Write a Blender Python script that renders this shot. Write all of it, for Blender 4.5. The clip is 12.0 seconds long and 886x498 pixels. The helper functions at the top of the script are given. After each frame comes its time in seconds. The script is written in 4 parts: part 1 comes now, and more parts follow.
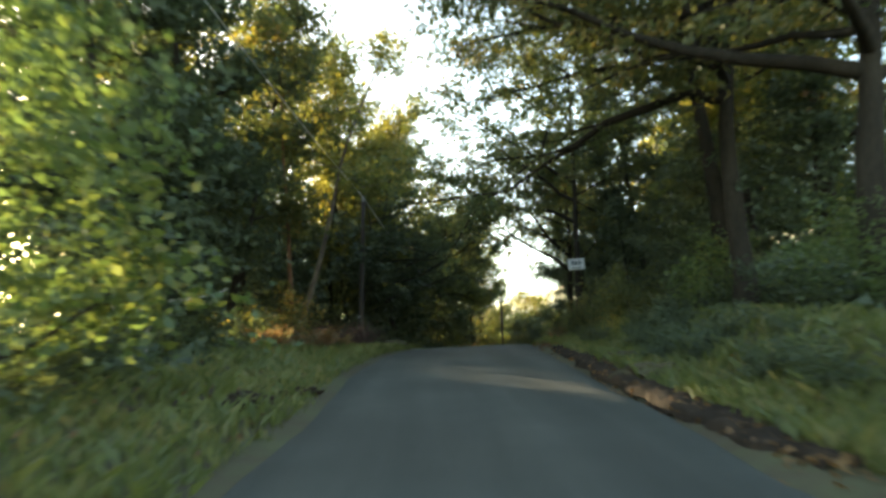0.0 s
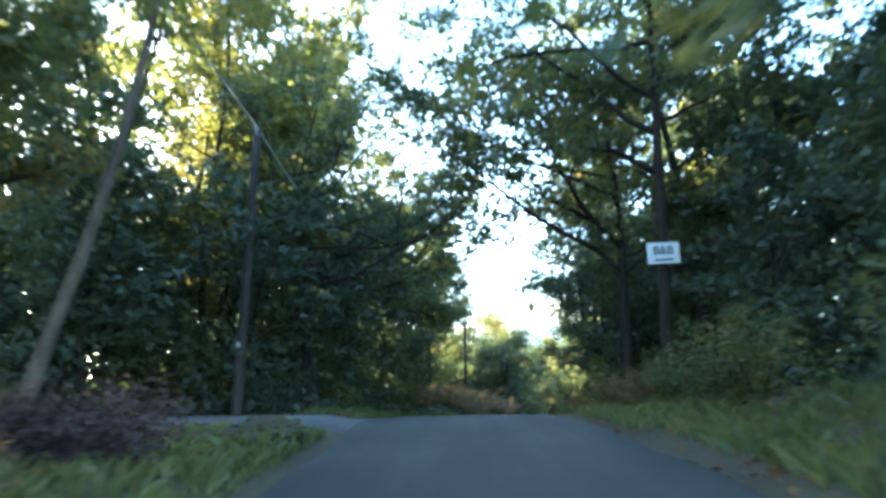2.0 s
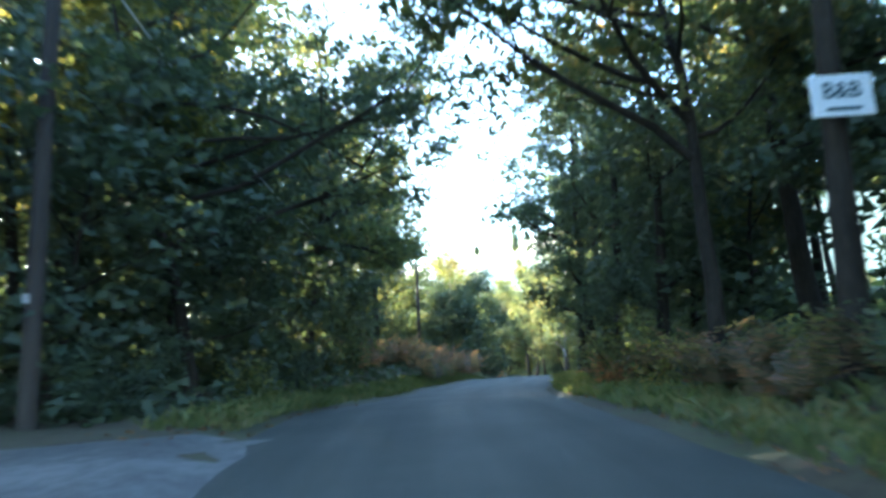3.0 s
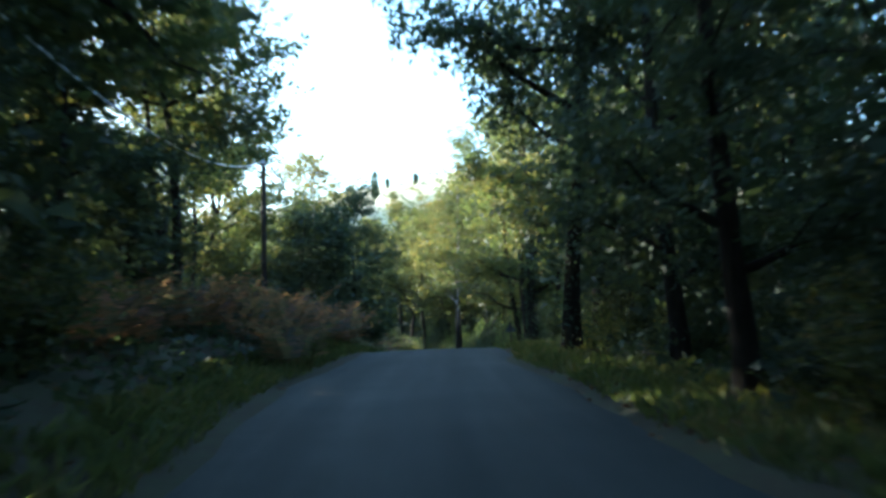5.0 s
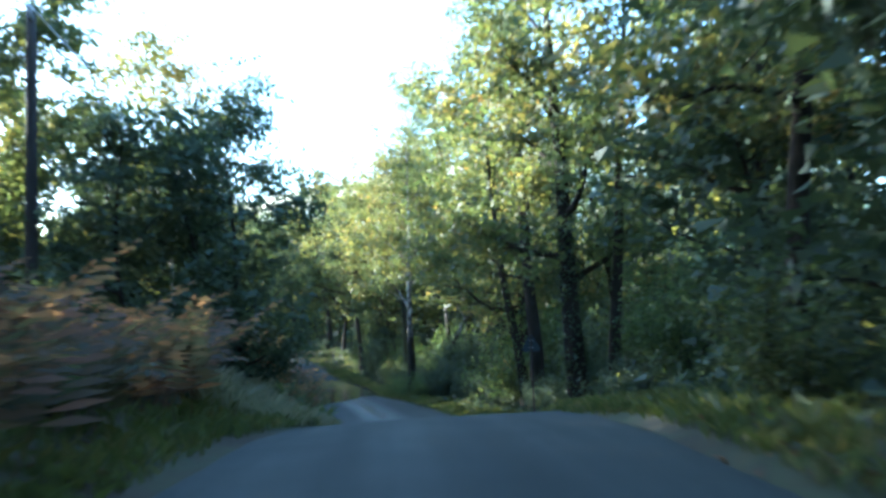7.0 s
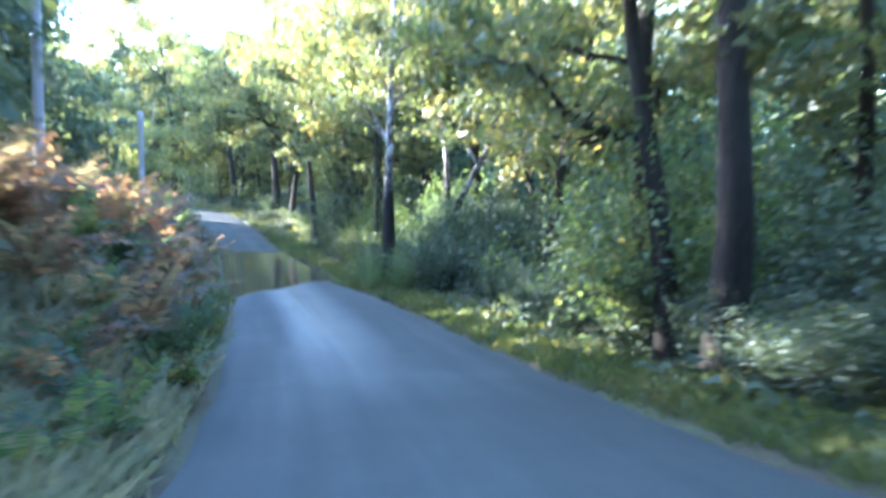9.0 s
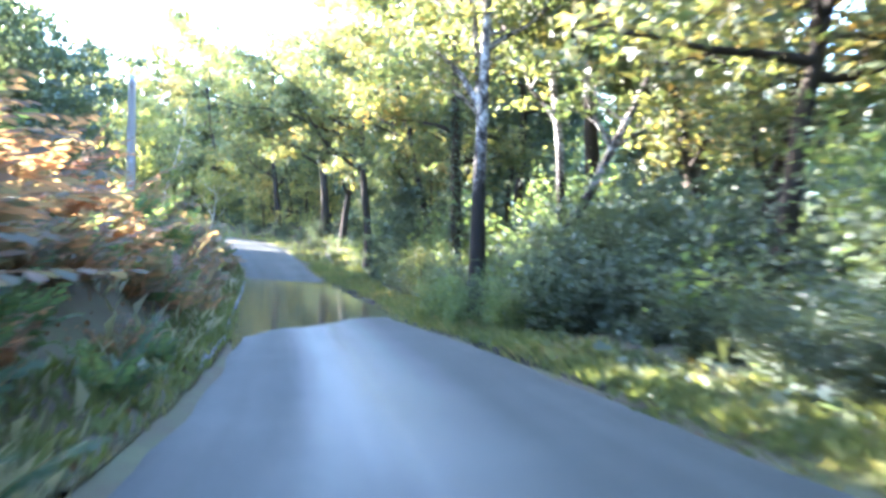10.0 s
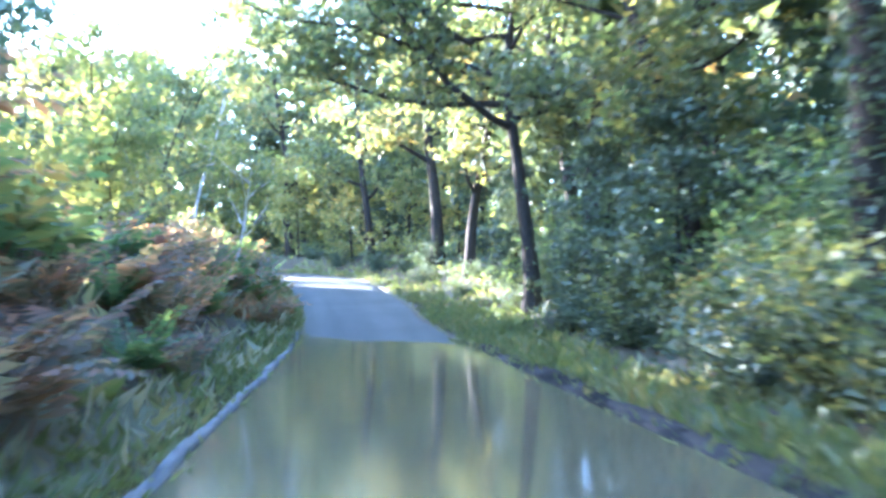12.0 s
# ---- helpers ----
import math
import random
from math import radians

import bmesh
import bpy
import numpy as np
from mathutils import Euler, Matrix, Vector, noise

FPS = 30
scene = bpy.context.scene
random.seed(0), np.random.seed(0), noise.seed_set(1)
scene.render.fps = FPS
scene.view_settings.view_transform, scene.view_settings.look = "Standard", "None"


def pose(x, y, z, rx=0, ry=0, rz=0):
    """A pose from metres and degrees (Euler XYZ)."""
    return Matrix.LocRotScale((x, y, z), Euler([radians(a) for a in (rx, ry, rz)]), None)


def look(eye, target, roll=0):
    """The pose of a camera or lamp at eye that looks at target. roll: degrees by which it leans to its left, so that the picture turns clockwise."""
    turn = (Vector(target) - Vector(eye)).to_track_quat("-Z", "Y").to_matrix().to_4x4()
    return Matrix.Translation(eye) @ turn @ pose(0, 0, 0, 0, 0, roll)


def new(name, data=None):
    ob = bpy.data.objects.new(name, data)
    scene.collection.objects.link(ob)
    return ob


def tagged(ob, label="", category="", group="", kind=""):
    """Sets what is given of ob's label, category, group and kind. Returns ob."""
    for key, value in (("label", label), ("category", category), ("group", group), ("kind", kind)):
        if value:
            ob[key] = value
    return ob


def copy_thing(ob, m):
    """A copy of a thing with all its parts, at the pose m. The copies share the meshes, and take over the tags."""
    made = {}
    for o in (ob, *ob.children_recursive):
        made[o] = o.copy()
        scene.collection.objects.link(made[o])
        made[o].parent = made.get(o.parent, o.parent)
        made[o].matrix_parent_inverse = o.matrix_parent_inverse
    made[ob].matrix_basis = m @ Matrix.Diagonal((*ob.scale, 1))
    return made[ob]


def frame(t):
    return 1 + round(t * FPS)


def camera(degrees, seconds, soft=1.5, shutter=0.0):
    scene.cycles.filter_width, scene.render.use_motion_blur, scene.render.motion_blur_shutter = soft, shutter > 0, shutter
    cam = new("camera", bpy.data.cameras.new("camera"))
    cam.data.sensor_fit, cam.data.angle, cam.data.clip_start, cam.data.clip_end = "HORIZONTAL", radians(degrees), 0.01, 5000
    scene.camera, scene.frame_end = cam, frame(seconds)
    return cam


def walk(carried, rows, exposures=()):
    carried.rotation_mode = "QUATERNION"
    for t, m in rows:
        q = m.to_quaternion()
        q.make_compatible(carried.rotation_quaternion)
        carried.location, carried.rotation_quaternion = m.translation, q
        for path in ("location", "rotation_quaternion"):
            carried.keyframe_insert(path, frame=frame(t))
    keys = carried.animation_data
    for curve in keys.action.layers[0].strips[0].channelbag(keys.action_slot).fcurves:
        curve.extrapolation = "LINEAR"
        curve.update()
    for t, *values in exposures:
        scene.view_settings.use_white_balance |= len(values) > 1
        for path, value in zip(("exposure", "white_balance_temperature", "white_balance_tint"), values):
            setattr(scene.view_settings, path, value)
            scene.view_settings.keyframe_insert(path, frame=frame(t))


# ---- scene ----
# ------------------------------------------------------------------ camera
cam = camera(58.3, 12.0, soft=3.1, shutter=0.5)
PATH = [
    (0.0, 0.00, 0.00, 0.00, 100.88, 1.64, -0.00),
    (0.5, 0.05, 4.66, 0.51, 101.81, 1.42, 0.33),
    (1.0, 0.05, 9.19, 1.07, 103.58, 0.38, 0.29),
    (1.5, -0.07, 13.61, 1.65, 103.34, 0.72, -3.10),
    (2.0, -0.18, 18.24, 2.19, 102.39, 0.57, -4.18),
    (2.5, -0.03, 22.99, 2.66, 100.44, 1.05, -5.97),
    (3.0, 0.31, 27.69, 3.08, 98.40, 2.45, -7.93),
    (3.2, 0.46, 29.57, 3.22, 97.98, 2.20, -8.85),
    (4.0, 1.13, 37.06, 3.60, 96.69, 1.51, -13.08),
    (4.8, 2.34, 44.43, 3.60, 95.40, 1.50, -17.30),
    (5.0, 2.72, 46.26, 3.57, 94.39, 1.46, -18.38),
    (5.5, 3.74, 50.85, 3.50, 94.49, 2.17, -20.07),
    (6.0, 4.85, 55.20, 3.52, 95.37, 3.09, -21.34),
    (6.5, 6.18, 59.31, 3.47, 95.57, 3.05, -22.30),
    (6.7, 6.74, 60.92, 3.47, 95.37, 2.79, -22.73),
    (7.5, 8.91, 67.34, 3.66, 93.22, 1.47, -24.63),
    (8.3, 11.14, 73.69, 3.44, 91.06, -1.80, -26.53),
    (8.5, 11.73, 75.29, 3.23, 89.56, -1.06, -26.53),
    (9.0, 13.19, 79.35, 2.55, 85.38, -0.61, -25.86),
    (9.2, 13.77, 81.02, 2.23, 84.35, -1.15, -25.20),
    (9.5, 14.62, 83.57, 1.76, 85.10, -2.11, -24.00),
    (10.0, 15.82, 87.99, 1.19, 88.80, -1.36, -21.97),
    (10.5, 16.90, 92.39, 0.81, 91.54, 0.76, -19.85),
    (11.0, 17.83, 96.27, 0.56, 92.12, 1.27, -17.92),
    (11.5, 18.60, 100.40, 0.42, 92.10, 1.99, -15.90),
    (12.0, 19.16, 104.25, 0.38, 91.84, 1.03, -14.81),
]
walk(cam, [(t, pose(*v)) for t, *v in PATH],
     [(0.0, 2.6, 7500, 2), (0.5, 3.25, 6500, -3), (1.5, 3.7, 5250, 3), (3.0, 3.85, 5000, 4), (4.8, 2.35, 4900, 0), (5.6, 2.75, 4900, 1), (6.7, 2.95, 4700, 1), (8.3, 4.35, 4250, 8), (9.0, 4.7, 4600, 15), (10.0, 5.1, 5000, 18), (10.5, 5.25, 5100, 19), (11.0, 5.3, 4800, 18), (12.0, 5.3, 4550, 19)])

# ------------------------------------------------------------------ light
SUN_LEFT, SUN_UP = 38.0, 11.0   # degrees left of the road's first heading (+y), and above the horizon
world = bpy.data.worlds.new("sky")
scene.world = world
world.use_nodes = True
sky = world.node_tree.nodes.new("ShaderNodeTexSky")
sky.sky_type, sky.sun_disc = "NISHITA", False
sky.sun_elevation, sky.sun_rotation = radians(SUN_UP), radians(-SUN_LEFT)
sky.air_density, sky.dust_density = 1.0, 1.2
world.node_tree.links.new(sky.outputs[0], world.node_tree.nodes["Background"].inputs[0])
world.node_tree.nodes["Background"].inputs[1].default_value = 0.15
sun = new("sun", bpy.data.lights.new("sun", "SUN"))
sun.data.energy, sun.data.angle, sun.data.color = 5.0, radians(0.6), (1.0, 0.84, 0.60)
sun_dir = Vector((-math.sin(radians(SUN_LEFT)) * math.cos(radians(SUN_UP)), math.cos(radians(SUN_LEFT)) * math.cos(radians(SUN_UP)), math.sin(radians(SUN_UP))))
sun.matrix_world = look(sun_dir * 300, (0, 0, 0))


# ------------------------------------------------------------------ materials
def material(name):
    m = bpy.data.materials.new(name)
    m.use_nodes = True
    m.node_tree.nodes.clear()
    return m, m.node_tree.nodes, m.node_tree.links


def node(nodes, kind, **values):
    n = nodes.new(kind)
    for k, v in values.items():
        n.inputs[k].default_value = v
    return n


def ramp(nodes, stops):
    n = nodes.new("ShaderNodeValToRGB")
    while len(n.color_ramp.elements) < len(stops):
        n.color_ramp.elements.new(0.5)
    for e, (p, c) in zip(n.color_ramp.elements, stops):
        e.position, e.color = p, (*c, 1)
    return n


def leaf_material(name, stops, through_part=0.5, gloss=0.045, patch=0.35):
    """Leaves: light passes through them; colour varies leaf by leaf and in patches over the plant."""
    m, n, l = material(name)
    geo = n.new("ShaderNodeNewGeometry")
    info = n.new("ShaderNodeObjectInfo")
    noise_t = node(n, "ShaderNodeTexNoise", Scale=patch, Detail=2.0)
    l.new(geo.outputs["Position"], noise_t.inputs["Vector"])
    mix = n.new("ShaderNodeMath")
    mix.operation = "MULTIPLY_ADD"
    l.new(geo.outputs["Random Per Island"], mix.inputs[0])
    mix.inputs[1].default_value = 0.5
    l.new(noise_t.outputs["Fac"], mix.inputs[2])
    add = n.new("ShaderNodeMath")
    add.operation = "MULTIPLY_ADD"
    l.new(info.outputs["Random"], add.inputs[0])
    add.inputs[1].default_value = 0.25
    l.new(mix.outputs[0], add.inputs[2])
    sub = n.new("ShaderNodeMath")
    sub.operation = "SUBTRACT"
    l.new(add.outputs[0], sub.inputs[0])
    sub.inputs[1].default_value = 0.38
    col = ramp(n, stops)
    l.new(sub.outputs[0], col.inputs[0])
    dif = n.new("ShaderNodeBsdfDiffuse")
    tra = n.new("ShaderNodeBsdfTranslucent")
    warm = n.new("ShaderNodeMixRGB")
    warm.blend_type, warm.inputs[0].default_value = "MULTIPLY", 1.0
    warm.inputs[2].default_value = (1.9, 1.7, 1.0, 1)
    l.new(col.outputs[0], dif.inputs[0])
    l.new(col.outputs[0], warm.inputs[1])
    l.new(warm.outputs[0], tra.inputs[0])
    a = n.new("ShaderNodeMixShader")
    a.inputs[0].default_value = through_part
    l.new(dif.outputs[0], a.inputs[1])
    l.new(tra.outputs[0], a.inputs[2])
    glo = node(n, "ShaderNodeBsdfGlossy", Roughness=0.6)
    b = n.new("ShaderNodeMixShader")
    b.inputs[0].default_value = gloss
    l.new(a.outputs[0], b.inputs[1])
    l.new(glo.outputs[0], b.inputs[2])
    out = n.new("ShaderNodeOutputMaterial")
    l.new(b.outputs[0], out.inputs[0])
    return m


def rough_material(name, stops, scale, rough=0.9, bump=0.3, fine=8.0, stretch=(1, 1, 1), specular=0.3, extra=None):
    """A worn surface in two sizes of noise, with relief."""
    m, n, l = material(name)
    tex = n.new("ShaderNodeTexCoord")
    mp = n.new("ShaderNodeMapping")
    mp.inputs["Scale"].default_value = stretch
    l.new(tex.outputs["Object"], mp.inputs[0])
    big = node(n, "ShaderNodeTexNoise", Scale=scale, Detail=6.0, Roughness=0.6)
    small = node(n, "ShaderNodeTexNoise", Scale=scale * fine, Detail=5.0, Roughness=0.7)
    l.new(mp.outputs[0], big.inputs["Vector"])
    l.new(mp.outputs[0], small.inputs["Vector"])
    mx = n.new("ShaderNodeMixRGB")
    mx.inputs[0].default_value = 0.45
    l.new(big.outputs["Fac"], mx.inputs[1])
    l.new(small.outputs["Fac"], mx.inputs[2])
    col = ramp(n, stops)
    l.new(mx.outputs[0], col.inputs[0])
    p = node(n, "ShaderNodeBsdfPrincipled", Roughness=rough)
    p.inputs["Specular IOR Level"].default_value = specular
    l.new(col.outputs[0], p.inputs["Base Color"])
    bp = node(n, "ShaderNodeBump", Strength=bump, Distance=0.05)
    l.new(mx.outputs[0], bp.inputs["Height"])
    l.new(bp.outputs[0], p.inputs["Normal"])
    out = n.new("ShaderNodeOutputMaterial")
    l.new(p.outputs[0], out.inputs[0])
    return m


OAK_LEAF = leaf_material("oak_leaf", [(0.0, (0.044, 0.066, 0.028)), (0.45, (0.068, 0.092, 0.036)), (0.8, (0.135, 0.128, 0.040)), (1.0, (0.21, 0.135, 0.045))])
DARK_LEAF = leaf_material("dark_leaf", [(0.0, (0.038, 0.058, 0.036)), (0.6, (0.056, 0.080, 0.042)), (1.0, (0.078, 0.094, 0.036))], 0.35)
LIGHT_LEAF = leaf_material("light_leaf", [(0.0, (0.075, 0.100, 0.032)), (0.5, (0.125, 0.140, 0.042)), (0.85, (0.20, 0.175, 0.05)), (1.0, (0.26, 0.165, 0.05))], 0.6)
HAZEL_LEAF = leaf_material("hazel_leaf", [(0.0, (0.044, 0.078, 0.034)), (0.5, (0.070, 0.112, 0.040)), (0.85, (0.115, 0.145, 0.045)), (1.0, (0.19, 0.170, 0.05))], 0.55)
BRACKEN_LEAF = leaf_material("bracken_leaf", [(0.0, (0.060, 0.076, 0.046)), (0.4, (0.105, 0.092, 0.064)), (0.7, (0.20, 0.118, 0.076)), (1.0, (0.34, 0.160, 0.085))], 0.55, 0.025, 0.6)
HEATHER_LEAF = leaf_material("heather_sprig", [(0.0, (0.030, 0.026, 0.028)), (0.6, (0.060, 0.042, 0.046)), (1.0, (0.105, 0.066, 0.062))], 0.25, 0.02, 0.6)
GREEN_FERN = leaf_material("green_fern", [(0.0, (0.036, 0.066, 0.036)), (0.55, (0.066, 0.105, 0.046)), (0.85, (0.13, 0.145, 0.05)), (1.0, (0.24, 0.18, 0.06))], 0.55, 0.03, 0.6)
GRASS_LEAF = leaf_material("grass_blade", [(0.0, (0.052, 0.076, 0.024)), (0.6, (0.098, 0.120, 0.034)), (1.0, (0.18, 0.155, 0.065))], 0.4, 0.04, 0.5)
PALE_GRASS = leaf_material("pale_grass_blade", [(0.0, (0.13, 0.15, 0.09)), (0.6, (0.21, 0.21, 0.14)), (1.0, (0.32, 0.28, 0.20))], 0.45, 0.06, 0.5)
LITTER_LEAF = leaf_material("fallen_leaf", [(0.0, (0.055, 0.032, 0.016)), (0.5, (0.13, 0.070, 0.028)), (1.0, (0.28, 0.15, 0.05))], 0.15, 0.04)
BARK = rough_material("bark", [(0.3, (0.015, 0.013, 0.011)), (0.55, (0.042, 0.035, 0.028)), (0.8, (0.080, 0.066, 0.052))], 3.0, 0.95, 0.9, 6.0, (1, 1, 0.25), specular=0.06)
def birch_foot(name):
    """Birch bark: white with dark scars above, black and cracked at the foot."""
    m = rough_material(name, [(0.43, (0.030, 0.026, 0.022)), (0.50, (0.16, 0.14, 0.12)), (0.60, (0.48, 0.45, 0.41))], 3.4, 0.85, 0.6, 4.0, (1, 1, 0.8), specular=0.1)
    n, l = m.node_tree.nodes, m.node_tree.links
    p = next(k for k in n if k.type == "BSDF_PRINCIPLED")
    white = p.inputs["Base Color"].links[0].from_socket
    tex = n.new("ShaderNodeTexCoord")
    sep = n.new("ShaderNodeSeparateXYZ")
    l.new(tex.outputs["Object"], sep.inputs[0])
    rag = node(n, "ShaderNodeTexNoise", Scale=2.5, Detail=3.0)
    l.new(tex.outputs["Object"], rag.inputs["Vector"])
    h = n.new("ShaderNodeMath")
    h.operation = "MULTIPLY_ADD"
    l.new(rag.outputs["Fac"], h.inputs[0])
    h.inputs[1].default_value = 3.2
    l.new(sep.outputs["Z"], h.inputs[2])
    edge = node(n, "ShaderNodeMapRange")
    edge.inputs["From Min"].default_value, edge.inputs["From Max"].default_value = 4.4, 5.9
    l.new(h.outputs[0], edge.inputs["Value"])
    mix = n.new("ShaderNodeMixRGB")
    l.new(edge.outputs[0], mix.inputs[0])
    mix.inputs[1].default_value = (0.024, 0.020, 0.017, 1)
    l.new(white, mix.inputs[2])
    l.new(mix.outputs[0], p.inputs["Base Color"])
    return m


OLD_BIRCH_BARK = birch_foot("old_birch_bark")
PALE_BARK = rough_material("birch_bark", [(0.33, (0.05, 0.042, 0.036)), (0.45, (0.30, 0.27, 0.24)), (0.7, (0.55, 0.52, 0.48))], 2.6, 0.7, 0.3, 5.0, (1, 1, 0.5))
DULL_BARK = rough_material("dull_bark", [(0.33, (0.04, 0.034, 0.028)), (0.5, (0.13, 0.105, 0.08)), (0.75, (0.22, 0.185, 0.15))], 2.6, 0.85, 0.4, 5.0, (1, 1, 0.4))
PINE_BARK = rough_material("pine_bark", [(0.3, (0.07, 0.040, 0.026)), (0.6, (0.19, 0.10, 0.055)), (0.85, (0.30, 0.17, 0.095))], 3.0, 0.9, 0.7, 6.0, (1, 1, 0.3))
POLE_WOOD = rough_material("pole_wood", [(0.3, (0.026, 0.021, 0.018)), (0.6, (0.058, 0.048, 0.042)), (0.85, (0.10, 0.088, 0.075))], 4.0, 0.9, 0.3, 6.0, (1, 1, 0.06))
GREY_WOOD = rough_material("grey_pole_wood", [(0.3, (0.16, 0.15, 0.14)), (0.6, (0.30, 0.28, 0.26)), (0.85, (0.42, 0.40, 0.38))], 4.0, 0.85, 0.3, 6.0, (1, 1, 0.06))
SOIL = rough_material("woodland_floor", [(0.25, (0.026, 0.020, 0.014)), (0.45, (0.065, 0.052, 0.032)), (0.6, (0.070, 0.075, 0.036)), (0.8, (0.14, 0.10, 0.055))], 0.5, 1.0, 0.6, 9.0)
EARTH = rough_material("crumbled_earth", [(0.3, (0.016, 0.012, 0.009)), (0.5, (0.030, 0.022, 0.016)), (0.64, (0.060, 0.042, 0.028)), (0.85, (0.12, 0.082, 0.050))], 1.6, 0.95, 0.8, 9.0, specular=0.1)
MUD = rough_material("wet_silt", [(0.3, (0.014, 0.013, 0.011)), (0.55, (0.034, 0.030, 0.025)), (0.8, (0.062, 0.055, 0.045))], 2.0, 0.9, 0.6, 9.0, specular=0.12)
TRACK_DIRT = rough_material("track_gravel", [(0.3, (0.035, 0.035, 0.037)), (0.5, (0.090, 0.088, 0.085)), (0.62, (0.16, 0.155, 0.15)), (0.8, (0.24, 0.23, 0.22))], 0.5, 0.75, 0.4, 12.0)
WIRE = rough_material("wire_sheath", [(0.3, (0.50, 0.50, 0.51)), (0.8, (0.68, 0.68, 0.68))], 6.0, 0.4, 0.0)
STEEL = rough_material("galvanised_steel", [(0.3, (0.25, 0.25, 0.26)), (0.8, (0.45, 0.45, 0.46))], 9.0, 0.5, 0.1)
SIGN_WHITE = rough_material("sign_paint", [(0.3, (0.66, 0.68, 0.70)), (0.7, (0.82, 0.83, 0.84))], 3.0, 0.5, 0.02)
SIGN_BACK = rough_material("sign_back", [(0.3, (0.035, 0.045, 0.052)), (0.7, (0.060, 0.075, 0.085))], 4.0, 0.6, 0.05)
SIGN_INK = rough_material("sign_ink", [(0.3, (0.035, 0.07, 0.085)), (0.7, (0.06, 0.10, 0.12))], 5.0, 0.6, 0.0)
# far hill: the yellow-white glow low in the sky is put into its colour
HILL_GLOW = rough_material("hill_glow", [(0.3, (0.48, 0.42, 0.24)), (0.55, (0.60, 0.53, 0.33)), (0.8, (0.68, 0.61, 0.42))], 0.02, 1.0, 0.1, 12.0)
STONE = rough_material("kerb_concrete", [(0.3, (0.06, 0.058, 0.054)), (0.7, (0.16, 0.155, 0.145))], 3.0, 0.85, 0.5, 8.0)


def asphalt_material():
    m, n, l = material("asphalt")
    tex = n.new("ShaderNodeTexCoord")
    big = node(n, "ShaderNodeTexNoise", Scale=0.35, Detail=5.0, Roughness=0.6)
    grit = node(n, "ShaderNodeTexNoise", Scale=38.0, Detail=4.0, Roughness=0.75)
    for t in (big, grit):
        l.new(tex.outputs["Object"], t.inputs["Vector"])
    # u runs across the road in metres, v along it
    sep = n.new("ShaderNodeSeparateXYZ")
    l.new(tex.outputs["UV"], sep.inputs[0])
    mp = n.new("ShaderNodeMapping")
    mp.inputs["Scale"].default_value = (1.6, 0.07, 1)
    l.new(tex.outputs["UV"], mp.inputs[0])
    lanes = node(n, "ShaderNodeTexNoise", Scale=1.0, Detail=3.0)
    l.new(mp.outputs[0], lanes.inputs["Vector"])
    mx = n.new("ShaderNodeMixRGB")
    mx.inputs[0].default_value = 0.5
    l.new(big.outputs["Fac"], mx.inputs[1])
    l.new(grit.outputs["Fac"], mx.inputs[2])
    mx2 = n.new("ShaderNodeMixRGB")
    mx2.inputs[0].default_value = 0.22
    l.new(mx.outputs[0], mx2.inputs[1])
    l.new(lanes.outputs["Fac"], mx2.inputs[2])
    col = ramp(n, [(0.3, (0.026, 0.029, 0.026)), (0.5, (0.044, 0.048, 0.042)), (0.7, (0.078, 0.082, 0.072))])
    l.new(mx2.outputs[0], col.inputs[0])
    rr = ramp(n, [(0.3, (0.86,) * 3), (0.7, (0.76,) * 3)])
    l.new(lanes.outputs["Fac"], rr.inputs[0])
    # a run of damp, polished tarmac down the hill towards the flood
    off = n.new("ShaderNodeMath")
    off.operation, off.inputs[1].default_value = "SUBTRACT", 1.0
    l.new(sep.outputs["X"], off.inputs[0])
    wob = n.new("ShaderNodeMath")
    wob.operation = "MULTIPLY_ADD"
    l.new(lanes.outputs["Fac"], wob.inputs[0])
    wob.inputs[1].default_value = 0.6
    l.new(off.outputs[0], wob.inputs[2])
    near = n.new("ShaderNodeMath")
    near.operation = "ABSOLUTE"
    l.new(wob.outputs[0], near.inputs[0])
    band = n.new("ShaderNodeMapRange")
    band.inputs["From Min"].default_value, band.inputs["From Max"].default_value = 1.1, 0.0
    l.new(near.outputs[0], band.inputs["Value"])
    down = n.new("ShaderNodeMapRange")
    down.inputs["From Min"].default_value, down.inputs["From Max"].default_value = 130.0, 138.0
    l.new(sep.outputs["Y"], down.inputs["Value"])
    wet = n.new("ShaderNodeMath")
    wet.operation = "MULTIPLY"
    l.new(band.outputs[0], wet.inputs[0])
    end = n.new("ShaderNodeMapRange")
    end.inputs["From Min"].default_value, end.inputs["From Max"].default_value = 152.0, 148.0
    l.new(sep.outputs["Y"], end.inputs["Value"])
    run = n.new("ShaderNodeMath")
    run.operation = "MULTIPLY"
    l.new(down.outputs[0], run.inputs[0])
    l.new(end.outputs[0], run.inputs[1])
    l.new(run.outputs[0], wet.inputs[1])
    rmix = n.new("ShaderNodeMixRGB")
    l.new(wet.outputs[0], rmix.inputs[0])
    l.new(rr.outputs[0], rmix.inputs[1])
    rmix.inputs[2].default_value = (0.33, 0.33, 0.33, 1)
    p = node(n, "ShaderNodeBsdfPrincipled")
    shine = n.new("ShaderNodeMapRange")
    shine.inputs["To Min"].default_value, shine.inputs["To Max"].default_value = 0.22, 0.7
    l.new(wet.outputs[0], shine.inputs["Value"])
    l.new(shine.outputs[0], p.inputs["Specular IOR Level"])
    l.new(col.outputs[0], p.inputs["Base Color"])
    l.new(rmix.outputs[0], p.inputs["Roughness"])
    bp = node(n, "ShaderNodeBump", Strength=0.35, Distance=0.02)
